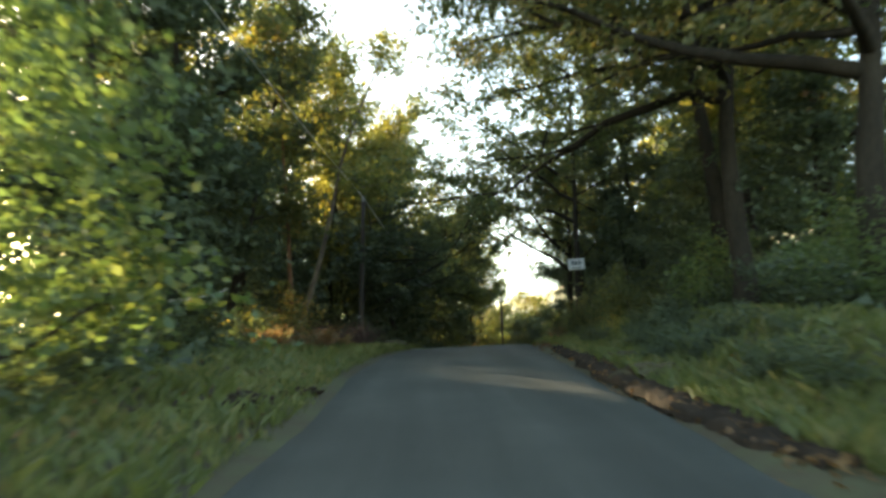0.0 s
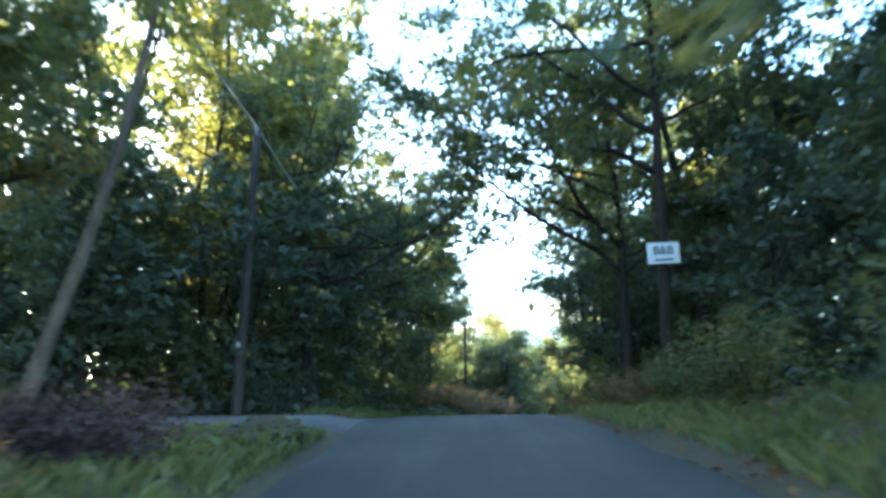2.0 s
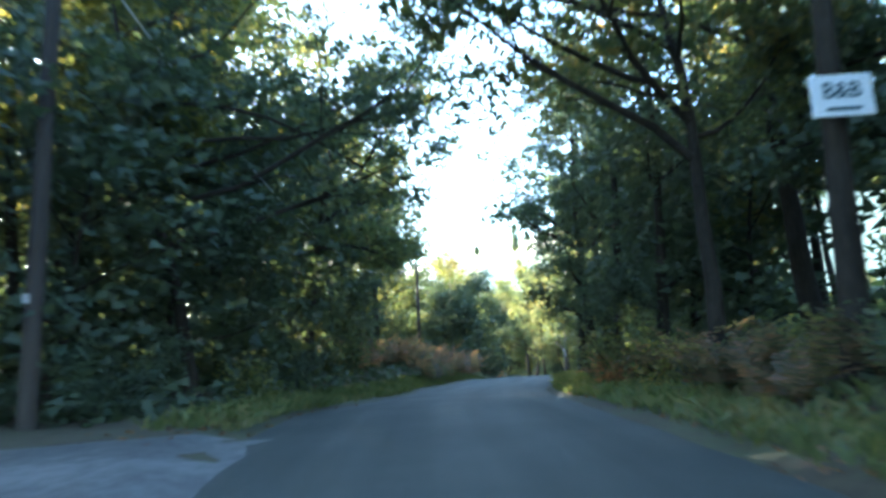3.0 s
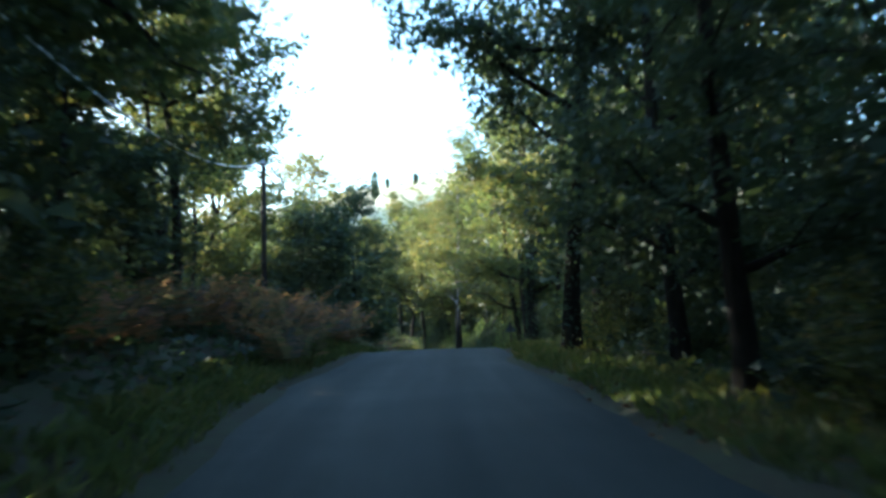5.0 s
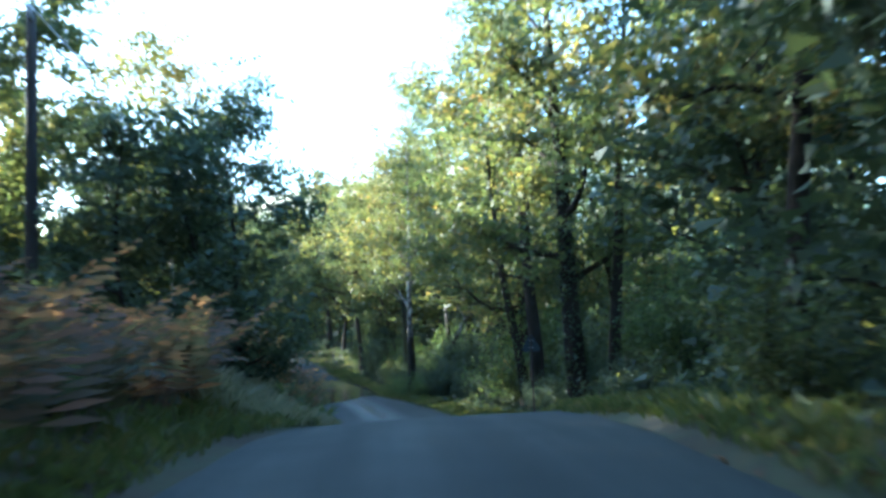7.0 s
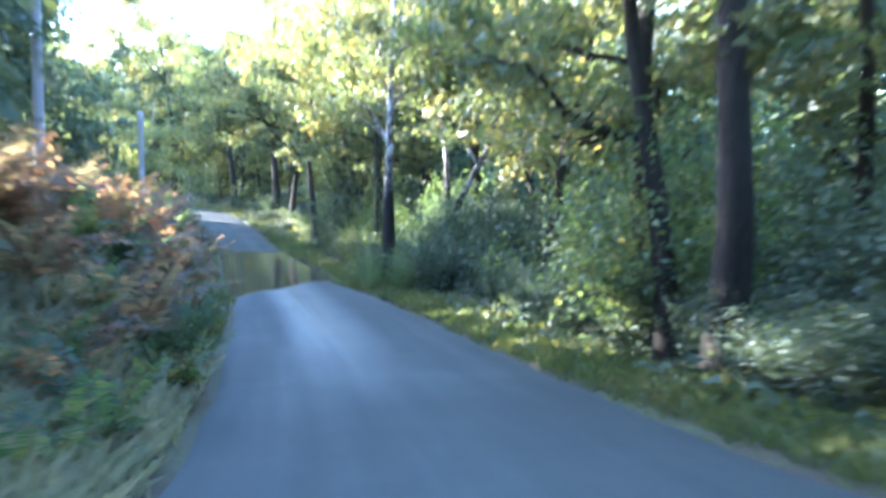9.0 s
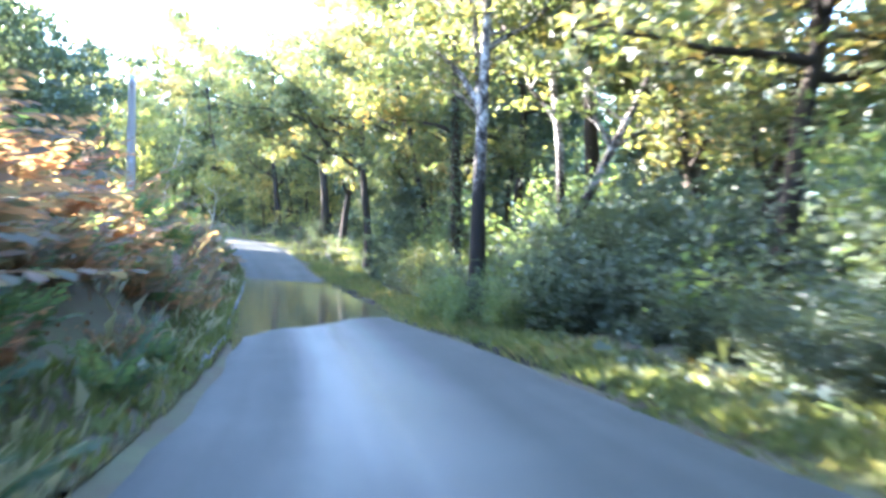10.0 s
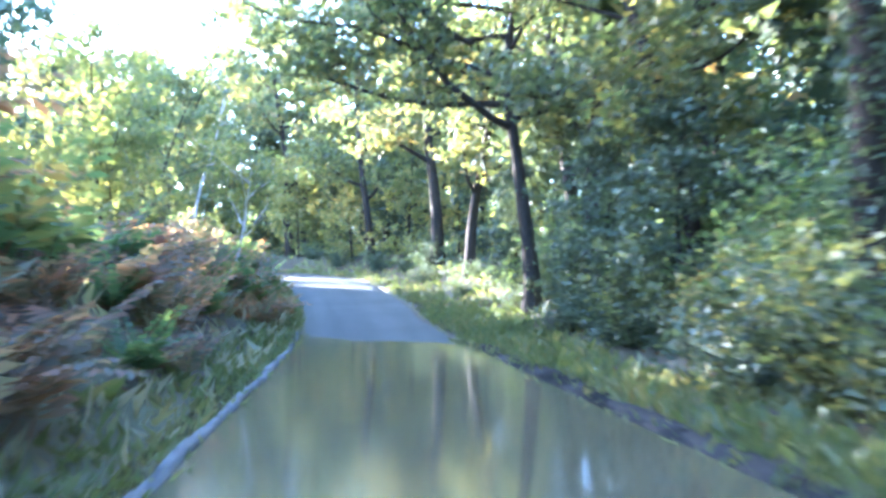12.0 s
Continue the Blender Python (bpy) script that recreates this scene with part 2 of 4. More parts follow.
    l.new(grit.outputs["Fac"], bp.inputs["Height"])
    l.new(bp.outputs[0], p.inputs["Normal"])
    out = n.new("ShaderNodeOutputMaterial")
    l.new(p.outputs[0], out.inputs[0])
    return m


def water_material():
    m, n, l = material("flood_water")
    tex = n.new("ShaderNodeTexCoord")
    rip = node(n, "ShaderNodeTexNoise", Scale=1.6, Detail=3.0)
    l.new(tex.outputs["Object"], rip.inputs["Vector"])
    p = node(n, "ShaderNodeBsdfPrincipled", Roughness=0.10)
    p.inputs["Base Color"].default_value = (0.070, 0.060, 0.034, 1)
    p.inputs["Specular IOR Level"].default_value = 0.7
    bp = node(n, "ShaderNodeBump", Strength=0.05, Distance=0.05)
    l.new(rip.outputs["Fac"], bp.inputs["Height"])
    l.new(bp.outputs[0], p.inputs["Normal"])
    out = n.new("ShaderNodeOutputMaterial")
    l.new(p.outputs[0], out.inputs[0])
    return m


ASPHALT, WATER = asphalt_material(), water_material()

# ------------------------------------------------------------------ the lie of the land
# the line along which the road was driven: x, y, height of the surface
TRACK = [
    (-0.22, -39.73, -5.88), (-0.18, -31.73, -4.95), (-0.13, -23.73, -4.02), (-0.09, -15.73, -3.08), (-0.04, -7.73, -2.15),
    (0.00, 0.27, -1.22), (0.05, 8.27, -0.29), (-0.15, 16.27, 0.72), (0.05, 24.26, 1.53), (0.66, 32.24, 2.14), (1.58, 40.18, 2.38),
    (3.10, 48.03, 2.29), (5.03, 55.79, 2.27), (7.57, 63.38, 2.29), (10.16, 70.95, 2.30), (12.88, 78.47, 1.45), (15.32, 86.09, 0.16),
    (17.26, 93.85, -0.54), (18.80, 101.70, -0.81), (19.90, 109.0, -0.975), (21.0, 116.0, -0.99), (22.0, 123.0, -0.78), (22.6, 130.0, -0.36),
    (22.5, 137.0, 0.15), (20.8, 144.0, 0.50), (16.8, 150.5, 0.75), (10.5, 155.5, 0.9), (2.0, 158.5, 1.0), (-8.0, 160.0, 1.0),
]
WATER_Z = -0.90


def spline(points, step):
    """A smooth line through the points, resampled at even steps."""
    p = np.array(points, float)
    p = np.vstack([2 * p[0] - p[1], p, 2 * p[-1] - p[-2]])
    out = []
    for i in range(1, len(p) - 2):
        u = np.linspace(0, 1, 24, endpoint=False)[:, None]
        a, b, c, d = p[i - 1:i + 3]
        out.append(0.5 * (2 * b + (c - a) * u + (2 * a - 5 * b + 4 * c - d) * u ** 2 + (3 * b - a - 3 * c + d) * u ** 3))
    q = np.vstack(out + [p[-2:-1]])
    s = np.r_[0, np.cumsum(np.linalg.norm(np.diff(q[:, :2], axis=0), axis=1))]
    at = np.arange(0, s[-1], step)
    return at, np.stack([np.interp(at, s, q[:, k]) for k in range(3)], 1)


S, LINE = spline(TRACK, 0.5)
HEAD = np.gradient(LINE[:, :2], axis=0)
HEAD /= np.linalg.norm(HEAD, axis=1)[:, None]
RIGHT = np.stack([HEAD[:, 1], -HEAD[:, 0]], 1)


def along(s, table):
    """A value by distance along the road."""
    return np.interp(s, [a for a, _ in table], [b for _, b in table])


EDGE_LEFT = [(0, 1.9), (46, 1.9), (64, 1.65), (70, 1.5), (76, 2.2), (82, 2.4), (88, 2.1), (93, 1.8), (101, 2.3), (106, 2.1), (110, 1.9), (118, 1.5), (125, 1.4), (135, 1.65), (146, 1.35), (160, 1.2), (175, 1.6), (220, 1.8)]
EDGE_RIGHT = [(0, 2.4), (46, 2.45), (56, 2.8), (66, 3.1), (76, 3.0), (92, 2.95), (99, 3.1), (106, 2.5), (116, 3.0), (124, 3.8), (137, 3.6), (142, 3.2), (148, 2.6), (157, 2.1), (166, 1.8), (180, 1.9), (220, 2.0)]
BANK_LEFT = [(0, 0.5), (40, 0.4), (62, 0.25), (66, 0.0), (80, 0.0), (84, 0.35), (95, 0.6), (105, 0.8), (118, 0.9), (126, 1.5), (136, 2.3), (150, 2.1), (160, 1.2), (175, 0.8), (220, 0.8)]
BANK_RIGHT = [(0, 0.8), (40, 0.8), (55, 0.75), (66, 0.6), (76, 0.5), (90, 0.3), (110, 0.2), (122, 0.3), (150, 0.25), (170, 0.6), (185, 0.9), (220, 1.0)]


def lump(x, y, size):
    return noise.noise(Vector((x / size, y / size, 3.7)))


def ground(s, u):
    """Place of the ground at s metres along the road and u to its right."""
    k = min(max(s / 0.5, 0), len(S) - 1.001)
    i = int(k)
    f = k - i
    x, y, z = LINE[i] * (1 - f) + LINE[i + 1] * f
    r = RIGHT[i] * (1 - f) + RIGHT[i + 1] * f
    x, y = x + r[0] * u, y + r[1] * u
    left, right = along(s, EDGE_LEFT), along(s, EDGE_RIGHT)
    d = -left - u if u < 0 else u - right
    if d <= 0:
        return x, y, z - 0.10
    bank = along(s, BANK_LEFT if u < 0 else BANK_RIGHT)
    rise = min(max((d - (0.35 if u < 0 else 0.8)) / 2.4, 0), 1)
    rise = rise * rise * (3 - 2 * rise)
    wild = min(d / 4, 1) * (0.2 if u < 0 and 68 < s < 81 else 1)
    h = 0.05 * min(d / 0.15, 1) + bank * rise + wild * (0.18 * lump(x, y, 2.2) + 0.5 * min(d / 25, 1) * lump(x, y, 13))
    far = min(max((d - 30) / 60, 0), 1)
    return x, y, (z + h) * (1 - far) + far * (z * 0.6 + 0.6)


def put_on(s, u, lift=0.0):
    x, y, z = ground(s, u)
    return Vector((x, y, z + lift))


def mesh(name, verts, faces, mat, smooth=False):
    """A mesh from arrays; faces is one array, or a list of arrays, of equal-sided faces."""
    me = bpy.data.meshes.new(name)
    groups = faces if isinstance(faces, list) else [faces]
    verts = np.asarray(verts, np.float32)
    me.vertices.add(len(verts))
    me.vertices.foreach_set("co", verts.ravel())
    loops = np.concatenate([np.asarray(g, np.int32).ravel() for g in groups])
    counts = np.concatenate([np.full(len(g), np.asarray(g).shape[1], np.int32) for g in groups])
    me.loops.add(len(loops))
    me.loops.foreach_set("vertex_index", loops)
    me.polygons.add(len(counts))
    me.polygons.foreach_set("loop_start", np.r_[0, np.cumsum(counts)[:-1]].astype(np.int32))
    me.update(calc_edges=True)
    me.validate()
    if smooth:
        me.polygons.foreach_set("use_smooth", np.ones(len(counts), bool))
    me.materials.append(mat)
    return me


def child(name, me, parent, label=""):
    ob = new(name, me)
    ob.parent = parent
    return tagged(ob, label)


def grid_faces(rows, cols):
    i = np.arange(rows * cols).reshape(rows, cols)
    return np.stack([i[:-1, :-1], i[:-1, 1:], i[1:, 1:], i[1:, :-1]], -1).reshape(-1, 4)


# ground: one sheet, finer beside the road, reaching the horizon
def build_ground():
    us = np.r_[-1500, -500, -200, -120, -80, -60, -45, -36, -30, -25, -21, -18, -15.5, -13.5, -12, np.arange(-10.8, -1.9, 0.45), -1.2, 0, 1.2,
               np.arange(2.1, 11, 0.45), 12, 13.5, 15.5, 18, 21, 25, 30, 36, 45, 60, 80, 120, 200, 500, 1500]
    ss = np.r_[np.arange(0, S[-1], 1.0)]
    verts = []
    for s in ss:
        for u in us:
            # a wide fan would fold over on the inner side of the bend, so far columns follow one straight heading
            if abs(u) <= 25:
                verts.append(ground(s, u))
            else:
                x, y, z = ground(s, math.copysign(25, u))
                e = abs(u) - 25
                verts.append((x + math.copysign(e, u), y + (s - 100) * e * 0.012, z * max(0, 1 - e / 60) + 0.3))
    n = len(us)
    v = np.array(verts)
    first = v[:n].copy()
    first[:, 1] -= 1500
    first[:, 2] = -6
    v = np.vstack([first, v])
    return tagged(new("ground", mesh("ground", v, grid_faces(len(ss) + 1, n), SOIL, True)), "uneven woodland floor of dark soil, leaf litter and moss", "ground", kind="structure")


def build_far_ground():
    me = mesh("far_ground", [(-3000, -3000, -7), (3000, -3000, -7), (3000, 3000, -7), (-3000, 3000, -7)], np.array([[0, 1, 2, 3]]), SOIL)
    return tagged(new("ground_beyond", me), "flat dark land reaching to the horizon", "ground", kind="structure")


def build_road():
    rows, verts, uv = [], [], []
    k = np.arange(0, len(S), 1)
    cols = 15
    for i in k:
        s = S[i]
        a, b = -along(s, EDGE_LEFT), along(s, EDGE_RIGHT)
        a += 0.10 * lump(s, 0, 1.7) + 0.04 * lump(s, 9, 0.6)
        b += 0.12 * lump(s, 50, 1.9) + 0.05 * lump(s, 70, 0.6)
        for j in range(cols):
            f = j / (cols - 1)
            u = a + (b - a) * f
            shore = min(max((s - 136) / 5, 0), 1) * min(max((176 - s) / 5, 0), 1)
            camber = (0.03 - 0.012 * shore) * (1 - (2 * f - 1) ** 2) + (0.03 + 0.018 * shore) * (2 * f - 1) - 0.01 + shore * (0.016 * lump(s, u, 1.4) + 0.008 * lump(s, u, 0.5))
            edge = -0.12 if j in (0, cols - 1) else 0
            verts.append((LINE[i, 0] + RIGHT[i, 0] * u, LINE[i, 1] + RIGHT[i, 1] * u, LINE[i, 2] + camber + edge + 0.008 * lump(s, u, 0.9)))
            uv.append((u, s))
    f = grid_faces(len(k), cols)
    me = mesh("road", verts, f, ASPHALT, True)
    lay = me.uv_layers.new(name="UVMap")
    uv = np.array(uv, np.float32)
    idx = np.empty(len(me.loops), np.int32)
    me.loops.foreach_get("vertex_index", idx)
    lay.data.foreach_set("uv", uv[idx].ravel())
    return tagged(new("road", me), "narrow worn grey asphalt lane with ragged edges", "road", kind="structure")


def build_water():
    rows = [i for i in range(len(S)) if 143 < S[i] < 166]
    verts, cols = [], 9
    for i in rows:
        s = S[i]
        a, b = -along(s, EDGE_LEFT) - 0.45, along(s, EDGE_RIGHT) + 0.05
        for j in range(cols):
            u = a + (b - a) * j / (cols - 1)
            verts.append((LINE[i, 0] + RIGHT[i, 0] * u, LINE[i, 1] + RIGHT[i, 1] * u, WATER_Z))
    me = mesh("water", verts, grid_faces(len(rows), cols), WATER, True)
    return tagged(new("flood_water", me), "still brown flood water lying across the lane", "water", kind="structure")


build_ground()
build_far_ground()
build_road()
build_water()


# ------------------------------------------------------------------ plants
def tube(points, radii, sides=7):
    """Verts and faces of a tapered round branch along the points."""
    p = np.asarray(points, float)
    t = np.gradient(p, axis=0)
    t /= np.linalg.norm(t, axis=1)[:, None] + 1e-9
    ref = np.where(np.abs(t[:, 2:3]) > 0.9, np.array([[1.0, 0, 0]]), np.array([[0, 0, 1.0]]))
    a = np.cross(t, ref)
    a /= np.linalg.norm(a, axis=1)[:, None] + 1e-9
    b = np.cross(t, a)
    w = np.linspace(0, 2 * np.pi, sides, endpoint=False)
    ring = a[:, None] * np.cos(w)[None, :, None] + b[:, None] * np.sin(w)[None, :, None]
    v = (p[:, None] + ring * np.asarray(radii)[:, None, None]).reshape(-1, 3)
    i = np.arange(len(p) * sides).reshape(len(p), sides)
    j = np.roll(i, -1, axis=1)
    f = np.stack([i[:-1], j[:-1], j[1:], i[1:]], -1).reshape(-1, 4)
    return v, f


def joined(pieces):
    verts, faces, n = [], [], 0
    for v, f in pieces:
        verts.append(v)
        faces.append(np.asarray(f) + n)
        n += len(v)
    return np.vstack(verts), np.vstack(faces)


def leaves(centres, size, rng, flat=0.5, plain=False):
    """One small diamond leaf, folded along its rib, at each centre; plain: a pointed half-leaf, for far trees."""
    n = len(centres)
    d = rng.normal(size=(n, 3))
    d[:, 2] = d[:, 2] * flat - 0.25
    d /= np.linalg.norm(d, axis=1)[:, None]
    w = np.cross(d, rng.normal(size=(n, 3)))
    w /= np.linalg.norm(w, axis=1)[:, None] + 1e-9
    z = np.cross(d, w)
    k = (size * rng.uniform(0.6, 1.35, n))[:, None]
    c = np.asarray(centres)
    if plain:
        v = np.stack([c - d * k * 0.45 - w * k * 0.36, c - d * k * 0.45 + w * k * 0.36, c + d * k * 0.75], 1).reshape(-1, 3)
        return v, np.arange(3 * n).reshape(n, 3)
    v = np.stack([c - d * k * 0.5, c + w * k * 0.34 + z * k * 0.10 + d * k * 0.06, c + d * k * 0.55, c - w * k * 0.34 + z * k * 0.10 + d * k * 0.06], 1).reshape(-1, 3)
    return v, np.arange(4 * n).reshape(n, 4)


def bent(start, direction, length, steps, rng, wobble=0.12, lift=0.0):
    """A crooked line that grows from start."""
    p, d = [np.array(start, float)], np.array(direction, float)
    for _ in range(steps):
        d = d + rng.normal(size=3) * wobble + np.array([0, 0, lift / steps])
        d /= np.linalg.norm(d)
        p.append(p[-1] + d * length / steps)
    return np.array(p)


def make_tree(name, rng, height=12.0, radius=0.22, bare=0.3, spread=4.0, limbs=7, count=7000, leaf=0.16, bark=None, foliage=None,
              lean=(0, 0), rise=0.5, clump=0.42, ivy=0, label="", category="tree", top=0.55, droop=0.0, arms=(), crook=0.05, grow=6, sides=6, plain=None):
    """A tree: crooked tapered trunk, limbs with twigs, and a crown of single leaves round the twigs. arms: further limbs as (height, azimuth, length, rise)."""
    root = new(name)
    tagged(root, label, category)
    trunk = bent((0, 0, -0.4), (lean[0], lean[1], 1), height + 0.4, 12, rng, crook)
    h = np.linspace(0, 1, len(trunk))
    rad = radius * (1 - 0.88 * h ** 0.9) * (1 + 0.5 * np.exp(-h * 22))
    v, f = tube(trunk, rad, sides + 2)
    child("trunk", mesh("trunk", v, f, bark or BARK, True), root)
    tips = []
    for k in range(limbs + len(arms)):
        g = bare + (0.97 - bare) * (k + rng.uniform(0, 0.7)) / limbs
        if k >= limbs:
            g = arms[k - limbs][0] / height
        i = g * (len(trunk) - 1)
        base = trunk[int(i)] + (trunk[min(int(i) + 1, len(trunk) - 1)] - trunk[int(i)]) * (i % 1)
        az = k * 2.4 + rng.uniform(-0.5, 0.5)
        q = (g - bare) / (1 - bare)
        shape = (0.65 + 0.75 * q) if q < 0.45 else max(0.25, 1.0 - (q - 0.45) * (1 - top) * 1.8)
        ln = spread * shape * rng.uniform(0.8, 1.15)
        up = rise * (0.5 + q)
        if k >= limbs:
            az, ln, up = arms[k - limbs][1:]
        line = bent(base, (math.cos(az), math.sin(az), up), ln, 7, rng, 0.16, 0.35 - droop)
        r0 = max(0.025, radius * (1 - 0.85 * g) * (0.5 if k < limbs else 0.75))
        v, f = tube(line, r0 * (1 - 0.85 * np.linspace(0, 1, 8)), sides)
        grown = [v, [f]]
        for m in range(grow):
            at = line[2 + m % 6]
            d = rng.normal(size=3)
            d[2] = abs(d[2]) * 0.5 - droop
            d += (line[-1] - line[0]) / (np.linalg.norm(line[-1] - line[0]) + 1e-6) * 0.9
            twig = bent(at, d / np.linalg.norm(d), ln * rng.uniform(0.28, 0.5), 3, rng, 0.25, -droop)
            tv, tf = tube(twig, r0 * 0.32 * (1 - 0.8 * np.linspace(0, 1, 4)), 3)
            base = np.array([(2 + m % 6) * sides + (m + w) % sides for w in range(3)])
            grown[1].append(np.where(tf < 3, base[np.minimum(tf, 2)], tf - 3 + len(grown[0])))
            grown[0] = np.vstack([grown[0], tv[3:]])
            tips.append(twig[1:])
        tips.append(line[4:])
        v, f = grown[0], np.vstack(grown[1])
        child("limb", mesh("limb", v, f, bark or BARK, True), root)
    tips = np.vstack(tips + [trunk[-2:]])
    sprays = max(40, count // 14)
    spray = tips[rng.integers(0, len(tips), sprays)] + rng.normal(size=(sprays, 3)) * clump * np.array([1, 1, 0.75])
    c = spray[rng.integers(0, sprays, count)] + rng.normal(size=(count, 3)) * np.array([1.25, 1.25, 0.6]) * leaf
    if droop:
        c[:, 2] -= np.abs(rng.normal(size=count)) * droop * 1.2
    v, f = leaves(c, leaf, rng, 0.5, sides < 6 if plain is None else plain)
    child("crown", mesh("crown", v, f, foliage or OAK_LEAF), root)
    if ivy:
        k = rng.uniform(0.0, 0.6, ivy)
        i = (k * (len(trunk) - 1)).astype(int)
        a = rng.uniform(0, 2 * np.pi, ivy)
        rr = (rad[i] + np.abs(rng.normal(size=ivy)) * 0.10)[:, None]
        c = trunk[i] + np.stack([np.cos(a), np.sin(a), rng.uniform(-0.5, 0.5, ivy)], 1) * np.hstack([rr, rr, np.full((ivy, 1), height / 12)])
        v, f = leaves(c, 0.10, rng)
        child("ivy", mesh("ivy", v, f, DARK_LEAF), root, "dark ivy climbing the trunk")
    return root


def make_bush(name, rng, height=1.8, spread=1.4, stems=9, count=2200, leaf=0.10, foliage=None, label="", category="bush", clump=0.2):
    """A shrub: thin stems from one root, and leaves round them."""
    root = new(name)
    tagged(root, label, category)
    tips = []
    pieces = []
    for k in range(stems):
        a = k * 2.4 + rng.uniform(-0.4, 0.4)
        o = rng.uniform(0.1, 0.9)
        line = bent((math.cos(a) * 0.12, math.sin(a) * 0.12, -0.15), (math.cos(a) * o, math.sin(a) * o, 1.0), height * rng.uniform(0.65, 1.1), 6, rng, 0.2)
        line[:, :2] *= np.linspace(1, spread / height * 1.5, 7)[:, None]
        pieces.append(tube(line[::2], 0.022 * (1 - 0.8 * np.linspace(0, 1, 4)), 3))
        tips.append(line[1:])
    v, f = joined(pieces)
    child("branchwork", mesh("branchwork", v, f, BARK, True), root)
    tips = np.vstack(tips)
    c = tips[rng.integers(0, len(tips), count)] + rng.normal(size=(count, 3)) * clump
    c[:, 2] = np.maximum(c[:, 2], 0.03)
    v, f = leaves(c, leaf, rng, 0.5, True)
    child("foliage", mesh("foliage", v, f, foliage or DARK_LEAF), root)
    return root


def make_bracken(name, rng, height=1.1, fronds=11, label="", foliage=None):
    """Bracken: arching fronds with leaflets in pairs along each rib."""
    root = new(name)
    tagged(root, label, "bracken")
    ribs, pinnae = [], []
    for k in range(fronds):
        a = k * 2.4 + rng.uniform(-0.5, 0.5)
        ln = height * rng.uniform(0.8, 1.3)
        line = bent((rng.normal() * 0.15, rng.normal() * 0.15, -0.05), (math.cos(a) * 0.45, math.sin(a) * 0.45, 1.0), ln, 9, rng, 0.06, -1.3)
        ribs.append(tube(line[::3], 0.007 * (1 - 0.7 * np.linspace(0, 1, 4)), 3))
        side = np.cross(line[-1] - line[0], (0, 0, 1))
        side /= np.linalg.norm(side) + 1e-6
        for g in np.linspace(0.25, 0.98, 13):
            i = g * 9
            b = line[int(i)] + (line[min(int(i) + 1, 9)] - line[int(i)]) * (i % 1)
            d = line[min(int(i) + 1, 9)] - line[int(i)]
            d /= np.linalg.norm(d) + 1e-6
            w = 0.30 * height * (1.05 - g) ** 0.7 + 0.03
            for sg in (1, -1):
                tip = b + side * sg * w + d * w * 0.45 + np.array([0, 0, -0.25 * w]) + rng.normal(size=3) * 0.02
                pinnae.append([b - d * 0.018, b + (tip - b) * 0.5 - d * 0.03, tip, b + (tip - b) * 0.5 + d * 0.04])
    v, f = joined(ribs)
    child("rib", mesh("rib", v, f, LITTER_LEAF, True), root)
    v = np.array(pinnae).reshape(-1, 3)
    child("foliage", mesh("foliage", v, np.arange(len(v)).reshape(-1, 4), foliage or BRACKEN_LEAF), root)
    return root


def set_down(proto, used, s, u, scale=1.0, turn=None, rng=random, lean=(0, 0), lift=0.0):
    """Stands a plant on the ground: the prototype itself the first time, then copies of it."""
    p = put_on(s, u, lift)
    m = Matrix.Translation(p) @ Euler((lean[0], lean[1], rng.uniform(0, 6.28) if turn is None else turn)).to_matrix().to_4x4()
    if used.get(proto.name):
        ob = copy_thing(proto, m)
    else:
        ob = proto
        ob.matrix_basis = m
        used[proto.name] = True
    ob.scale = (scale, scale, scale)
    return ob


def locate(x, y):
    """Metres along the road, and to its right, of a place."""
    d = (LINE[:, 0] - x) ** 2 + (LINE[:, 1] - y) ** 2
    i = int(d.argmin())
    return S[i] + float(np.dot(HEAD[i], (x - LINE[i, 0], y - LINE[i, 1]))), float(np.dot(RIGHT[i], (x - LINE[i, 0], y - LINE[i, 1])))


def floor_at(x, y):
    return ground(*locate(x, y))[2]
def seed(k):
    return np.random.default_rng(k)


USED = {}
LANE_TREES, BACK_TREES = "trees along the lane", "trees deeper in the wood"

# kinds of tree, near and far
oak_a = make_tree("oak_tree", seed(101), 14, 0.26, 0.26, 4.4, 8, 7000, 0.19, BARK, OAK_LEAF, sides=5, label="broad oak with green and yellowing leaves beside the lane")
oak_b = make_tree("oak_tree", seed(102), 12, 0.20, 0.2, 4.0, 8, 6600, 0.185, BARK, OAK_LEAF, sides=5, label="oak with crooked limbs and thinning green leaves")
dark_a = make_tree("dark_tree", seed(103), 12, 0.17, 0.10, 3.3, 12, 10500, 0.18, BARK, DARK_LEAF, rise=0.35, sides=4, grow=3, label="dense dark green tree leafy to near the ground")
ash_a = make_tree("slender_tree", seed(104), 16, 0.15, 0.35, 3.0, 9, 5400, 0.21, BARK, LIGHT_LEAF, rise=0.9, sides=5, label="slender woodland tree with yellow-green leaves")
holly_a = make_tree("holly_tree", seed(105), 6, 0.10, 0.05, 2.2, 9, 4600, 0.17, BARK, DARK_LEAF, rise=0.5, sides=4, grow=2, label="dense dark evergreen holly in the undergrowth")
far_oak = make_tree("oak_tree", seed(106), 15, 0.24, 0.25, 4.6, 7, 2300, 0.42, BARK, OAK_LEAF, clump=0.6, grow=3, sides=4, label="oak deeper in the wood with green autumn leaves")
far_ash = make_tree("slender_tree", seed(107), 17, 0.15, 0.3, 3.4, 7, 2200, 0.40, BARK, LIGHT_LEAF, rise=0.9, clump=0.55, grow=3, sides=4, label="slender tree with sunlit yellow leaves in the wood")
